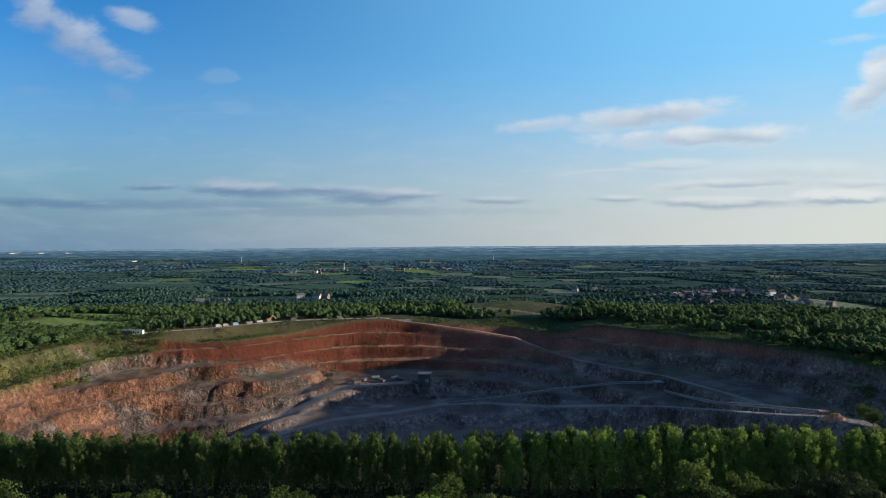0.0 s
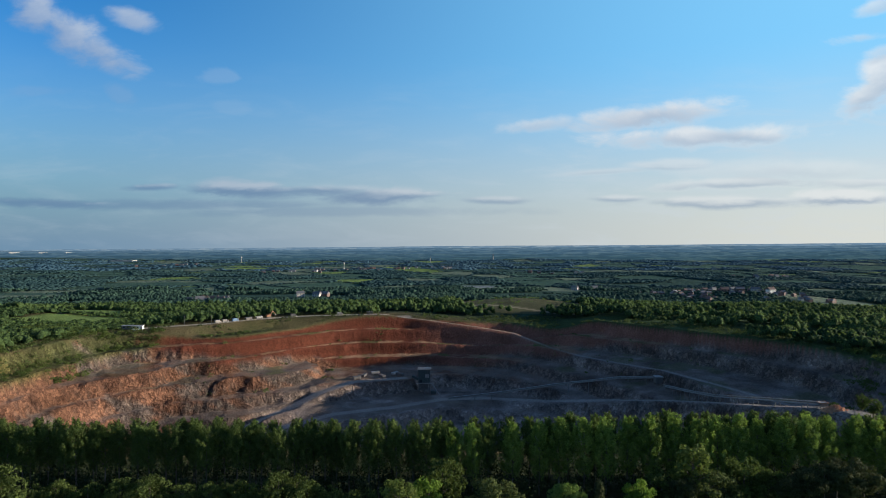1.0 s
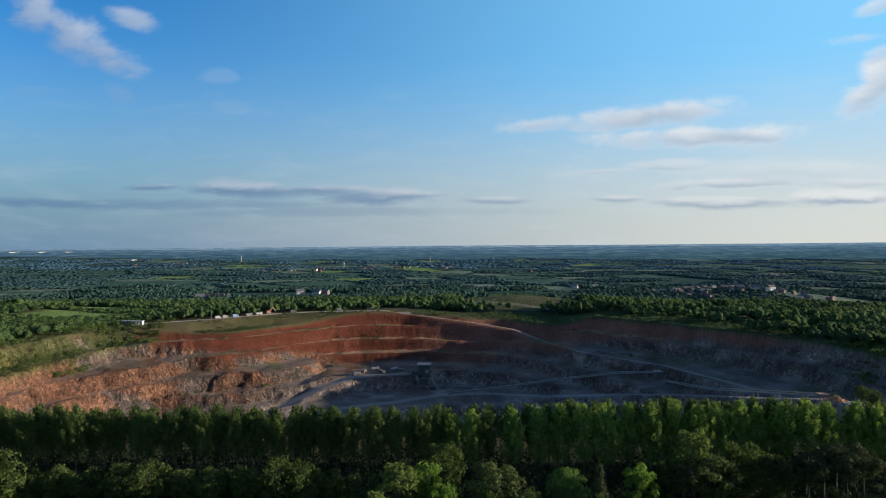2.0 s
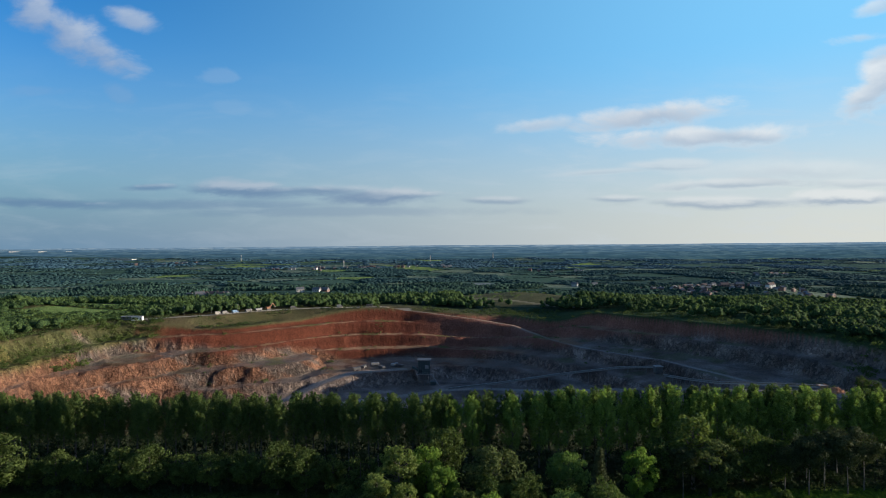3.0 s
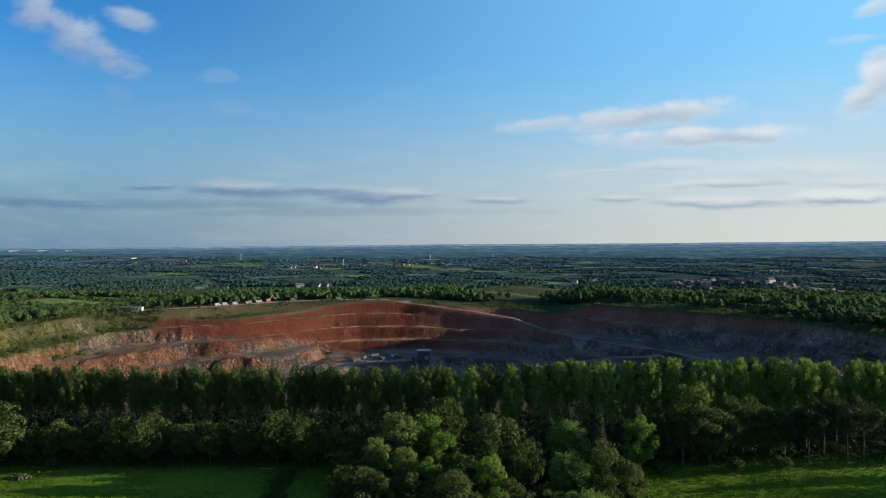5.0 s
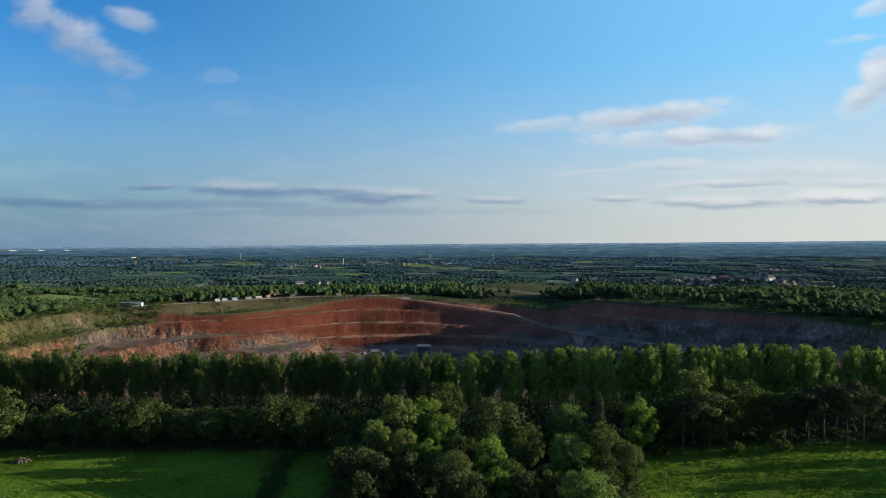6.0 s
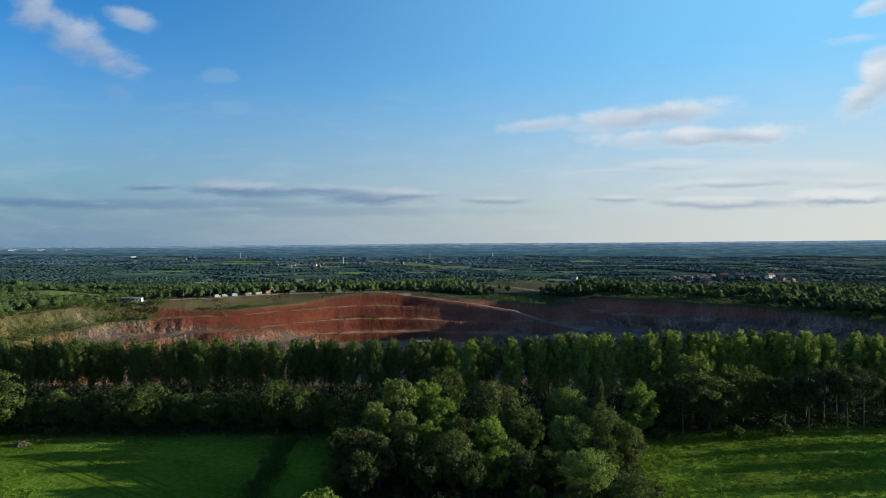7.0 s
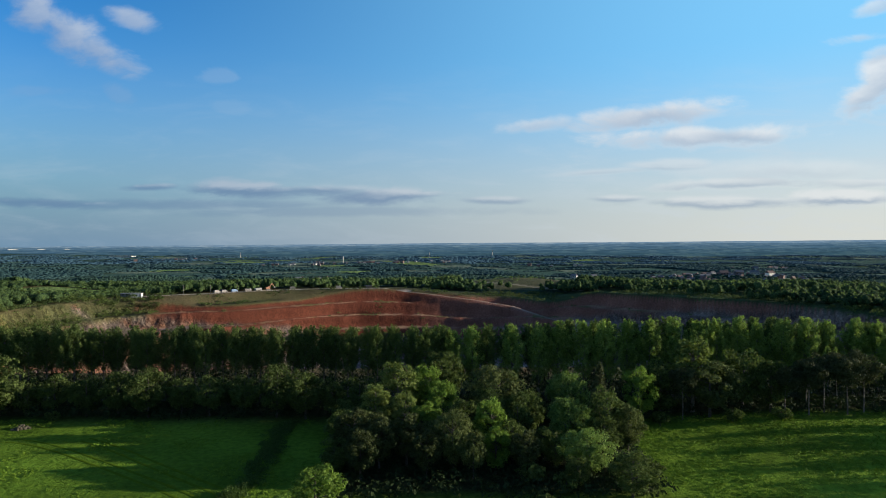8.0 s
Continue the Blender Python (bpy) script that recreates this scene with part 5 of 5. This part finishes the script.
def hopper(x, y):
    g = height_at(x, y)
    t = thing("feed_hopper", (x, y, g), "dusty steel feed hopper at the head of the conveyor", "hopper")
    part("bin", boxes((-2.6, 2.6, -2.2, 2.2, 1.6, 4.2, 0.0)), STEEL, t)
    part("rim", boxes((-2.9, 2.9, -2.5, -2.2, 4.0, 4.4), (-2.9, 2.9, 2.2, 2.5, 4.0, 4.4), (-2.9, -2.6, -2.2, 2.2, 4.0, 4.4), (2.6, 2.9, -2.2, 2.2, 4.0, 4.4)), RUBBLE, t)
    for px in (-2.3, 2.3):
        for py in (-1.9, 1.9):
            part("leg", beams(((px, py, -0.6), (px, py, 1.7), 0.3)), STEEL, t)
    return t


hopper(150, 236).scale = (0.6, 0.6, 0.55)


# ---------------------------------------------------------------- vehicles and huts on the rim and on the platform
def dump_truck(at, turn, mat, group):
    t = thing("dump_truck", at, "dusty quarry dump truck parked on the ground", "truck", group, turn)
    part("chassis", boxes((-3.6, 3.4, -1.0, 1.0, 0.7, 1.1)), STEEL, t)
    part("cab", rounded_box(2.0, 3.6, -1.2, 1.2, 1.1, 3.0, 0.15), mat, t)
    part("windscreen", boxes((3.58, 3.64, -1.0, 1.0, 2.0, 2.75)), GLASS, t)
    bm = boxes((-3.8, 1.7, -1.5, 1.5, 1.2, 2.9, -0.25))
    part("tipper_body", bm, mat, t)
    part("canopy", boxes((1.5, 3.4, -1.4, 1.4, 3.1, 3.25)), mat, t)
    for px in (-2.4, 2.5):
        for py in (-1.25, 1.25):
            w = part("wheel", drum(px, py, 0.75, 0.78, 0.6, "Y"), RUBBER, t)
            part("rim", drum(px, py, 0.75, 0.42, 0.66, "Y", 10), mat, w, "painted steel rim")
    return t


def van(at, turn, mat, group, label="dusty van parked beside the quarry's rim road"):
    t = thing("van", at, label, "van", group, turn)
    part("body", rounded_box(-2.6, 1.5, -1.0, 1.0, 0.45, 2.4, 0.15), mat, t)
    part("nose", rounded_box(1.4, 2.6, -0.95, 0.95, 0.45, 1.35, 0.15), mat, t)
    part("windscreen", beams(((1.45, 0, 2.25), (2.0, 0, 1.35), 1.7, 0.06)), GLASS, t)
    for px in (-1.7, 1.7):
        for py in (-0.95, 0.95):
            w = part("wheel", drum(px, py, 0.38, 0.38, 0.24, "Y"), RUBBER, t)
            part("rim", drum(px, py, 0.38, 0.22, 0.28, "Y", 10), PALE_STEEL, w, "pale steel rim")
    return t


def excavator(at, turn):
    t = thing("excavator", at, "orange tracked excavator standing on the rim road", "excavator", turn=turn)
    for py in (-1.2, 1.2):
        part("track", rounded_box(-2.2, 2.2, py - 0.35, py + 0.35, 0, 1.0, 0.3), RUBBER, t)
    part("house", rounded_box(-2.4, 1.4, -1.4, 1.4, 1.1, 2.6, 0.15), ORANGE, t)
    part("cab", rounded_box(0.2, 1.8, 0.2, 1.4, 1.4, 3.3, 0.12), ORANGE, t)
    part("cab_window", boxes((1.78, 1.84, 0.35, 1.25, 2.1, 3.1)), GLASS, t)
    part("boom", beams(((1.2, -0.2, 2.2), (3.6, -0.2, 5.6), 0.5, 0.7)), ORANGE, t)
    part("arm", beams(((3.6, -0.2, 5.6), (5.6, -0.2, 3.0), 0.4, 0.5)), ORANGE, t)
    part("bucket", boxes((5.2, 6.3, -0.9, 0.5, 1.9, 3.0, 0.15)), STEEL, t)
    return t


def site_hut(x, y, turn, long, wide, high, label, mat=None):
    g = height_at(x, y)
    t = thing("site_hut", (x, y, g), label, "hut", turn=turn)
    part("wall", boxes((-long / 2, long / 2, -wide / 2, wide / 2, -0.5, high)), mat or WHITE, t)
    part("roof", boxes((-long / 2 - 0.3, long / 2 + 0.3, -wide / 2 - 0.3, wide / 2 + 0.3, high, high + 0.25)), PALE_STEEL, t)
    k = -long / 2 + 1.2
    while k < long / 2 - 1.4:
        part("window", boxes((k, k + 1.1, -wide / 2 - 0.05, -wide / 2 + 0.02, 1.0, 2.0)), GLASS, t)
        k += 2.6
    part("door", boxes((long / 2 - 1.2, long / 2 - 0.3, -wide / 2 - 0.06, -wide / 2 + 0.02, 0.05, 2.05)), STEEL, t)
    return t


site_hut(-223, 437, 0.12, 7.5, 3.5, 2.7, "long white flat-roofed site hut on the quarry's rim")
site_hut(-231, 438, 0.12, 7.0, 3.5, 2.4, "low grey site cabin beside the white hut", STEEL)


def on_ground(x, y):
    return (x, y, height_at(x, y))


for x, y, a, mat in [(-178, 473, 0.9, STEEL), (-174, 478, 0.8, STEEL), (-168, 484, 0.8, BLUE), (-130, 521, 0.4, STEEL), (-92, 534, 0.2, PALE_STEEL)]:
    van(on_ground(x, y), a, mat, "vehicles on the rim")
for x, y, a, mat in [(-160, 493, 0.8, STEEL), (-154, 501, 0.8, PALE_STEEL), (-66, 541, 0.1, STEEL)]:
    dump_truck(on_ground(x, y), a, mat, "dump trucks").scale = (0.75, 0.75, 0.75)
excavator(on_ground(-149, 512), 0.7)
for x, y, a, mat in [(-64, 446, 0.5, STEEL), (-60, 455, 1.3, STEEL), (-52, 462, 0.3, PALE_STEEL), (-46, 452, 2.2, STEEL), (-37, 461, 0.9, CONCRETE), (-33, 455, 2.7, STEEL)]:
    dump_truck(on_ground(x, y), a, mat, "dump trucks").scale = (0.8, 0.8, 0.8)


# Telephone posts beside the rim road; they carry no lamps.
def pole(x, y, high, name="lamp_post"):
    t = thing(name, on_ground(x, y), "thin grey telephone post beside the rim road", "post", "posts")
    part("shaft", beams(((0, 0, -0.5), (0, 0, high), 0.22)), STEEL, t)
    part("head", boxes((-0.5, 0.5, -0.2, 0.2, high, high + 0.25)), PALE_STEEL, t)


for x, y in [(-198, 458), (-180, 465), (-166, 485)]:
    pole(x, y, 7.0)


# ---------------------------------------------------------------- village and farms beyond the quarry
def house(name, at, turn, long, wide, eaves, wall_mat, roof_mat, label, group):
    t = thing(name, at, label, "house", group, turn)
    part("wall", boxes((-long / 2, long / 2, -wide / 2, wide / 2, -1, eaves)), wall_mat, t)
    bm = bmesh.new()
    r = wide * 0.42
    a, b = long / 2 + 0.3, wide / 2 + 0.4
    v = [bm.verts.new(c) for c in ((-a, -b, eaves), (a, -b, eaves), (a, b, eaves), (-a, b, eaves), (-a, 0, eaves + r), (a, 0, eaves + r))]
    for f in ((0, 1, 5, 4), (2, 3, 4, 5), (1, 2, 5), (3, 0, 4), (3, 2, 1, 0)):
        bm.faces.new([v[i] for i in f])
    part("roof", bm, roof_mat, t)
    part("chimney", boxes((long / 2 - 1.4, long / 2 - 0.5, -0.45, 0.45, eaves, eaves + r + 1.2)), BRICK, t)
    for k in range(3):
        x0 = -long / 2 + 1.0 + k * (long - 3.2) / 2
        for z0 in (0.9, 3.4):
            part("window", boxes((x0, x0 + 1.2, -wide / 2 - 0.06, -wide / 2 + 0.02, z0, z0 + 1.2)), GLASS, t)
    return t


hr = random.Random(9)
styles = [("brick_house", BRICK, TILE, "red brick house with a tiled roof in the village"), ("brick_house", BRICK, SLATE, "red brick house with a slate roof in the village"),
          ("rendered_house", RENDERED, SLATE, "pale rendered house with a slate roof in the village"), ("white_house", WHITE, TILE, "white house with a red tiled roof in the village")]
made = []
for k, (name, w, r, label) in enumerate(styles):
    made.append(house(name, on_ground(400 + 22 * k, 850), hr.uniform(-0.4, 0.4), 11, 7.5, 5.4, w, r, label, "village houses"))
for i in range(84):
    x, y = hr.uniform(320, 515), hr.uniform(770, 985)
    copy_thing(made[hr.choice((0, 0, 1, 1, 1, 2))], Matrix.Translation(on_ground(x, y)) @ Matrix.Rotation(hr.uniform(-0.6, 0.6) + hr.choice((0, 1.57)), 4, "Z") @ Matrix.Scale(hr.uniform(0.5, 0.72), 4))
for cx, cy, n, span in [(-352, 880, 9, 30), (-215, 985, 8, 22), (-520, 2100, 10, 120), (-330, 2250, 16, 160), (300, 1230, 5, 40), (420, 2050, 6, 120), (900, 1750, 8, 120), (-1150, 2600, 8, 160), (-60, 2300, 10, 120), (560, 1200, 5, 60)]:
    for i in range(n):
        x, y = cx + hr.uniform(-span, span), cy + hr.uniform(-span, span) * 0.5
        copy_thing(made[hr.choice((0, 1, 2, 2))], Matrix.Translation(on_ground(x, y)) @ Matrix.Rotation(hr.uniform(-0.5, 0.5), 4, "Z") @ Matrix.Scale(hr.uniform(0.8, 1.15), 4))


def mast(x, y, top, wide, label, mat):
    g = height_at(x, y) - 2
    t = thing("mast", (x, y, g), label, "mast", "distant masts")
    h = top - g
    v, f = tube([(0, 0, 0), (0, 0, h * 0.6), (0, 0, h)], [wide * 0.7, wide * 0.55, wide * 0.35], 8)
    mesh_object("shaft", v, f, mat, t)
    part("antenna_ring", drum(0, 0, h * 0.9, wide * 1.2, wide, "X"), mat, t)


mast(300, 3580, -8, 5, "pale slender mast far off among the woods", PALE_STEEL)
mast(-1030, 3060, -10, 3, "pale slender mast far off among the woods", PALE_STEEL)
mast(-385, 2330, -16, 3, "white church tower far off among the houses", RENDERED)
mast(-62, 3000, -8, 3, "pale slender mast far off among the woods", PALE_STEEL)


def shed(x, y, long, high, label):
    t = thing("warehouse", on_ground(x, y), label, "warehouse", "distant sheds")
    part("wall", boxes((-long / 2, long / 2, -25, 25, -2, high)), RENDERED, t)
    part("roof", boxes((-long / 2 - 1, long / 2 + 1, -26, 26, high, high + 2)), PALE_STEEL, t)


shed(-1760, 3300, 120, 6, "long pale warehouse far off on the plain")
for x in (-3180, -2960, -2760):
    t = thing("warehouse", (x, 4480, -11), "long pale warehouse on the far horizon", "warehouse", "distant sheds", 0.8)
    part("wall", boxes((-55, 55, -15, 15, -30, -0.5)), RENDERED, t)
    part("roof", boxes((-56, 56, -16, 16, -0.5, 0.5)), RENDERED, t)


# ---------------------------------------------------------------- tyre tracks through the west field
TRACK = plain("pressed_grass", (0.075, 0.115, 0.008), 1.0, 0, 0.7)
TRACK.node_tree.nodes["Principled BSDF"].inputs["Specular IOR Level"].default_value = 0.0


def tyre_track(points, label="pair of tyre tracks pressed into the meadow grass"):
    p = np.array(points, float)
    t = np.linspace(0, len(p) - 1, 60)
    x, y = np.interp(t, np.arange(len(p)), p[:, 0]), np.interp(t, np.arange(len(p)), p[:, 1])
    x, y = np.convolve(np.pad(x, 6, "edge"), np.ones(13) / 13, "valid"), np.convolve(np.pad(y, 6, "edge"), np.ones(13) / 13, "valid")
    dx, dy = np.gradient(x), np.gradient(y)
    k = np.hypot(dx, dy)
    nx, ny = -dy / k, dx / k
    th = new("tyre_track")
    tagged(th, label, "track", "tyre tracks")
    for off in (-0.9, 0.9):
        a = off + 0.16 + 0.06 * fbm(x, y, 2, 2, 3)
        b = off - 0.16 + 0.06 * fbm(x, y, 2, 2, 5)
        verts = []
        for q, lift in ((b - 0.12, 0.0), (b, 0.05), (a, 0.05), (a + 0.12, 0.0)):
            verts += list(zip(x + nx * q, y + ny * q, height(x + nx * q, y + ny * q) + lift))
        n = len(x)
        faces = [(r * n + i, r * n + i + 1, (r + 1) * n + i + 1, (r + 1) * n + i) for r in range(3) for i in range(n - 1)]
        mesh_object("rut", verts, faces, TRACK, th)
    return th


tyre_track([(-84, 115), (-76, 113), (-64, 106), (-50, 97), (-38, 89), (-30, 82)])
tyre_track([(-70, 116), (-60, 110), (-48, 101), (-38, 94), (-30, 88)])
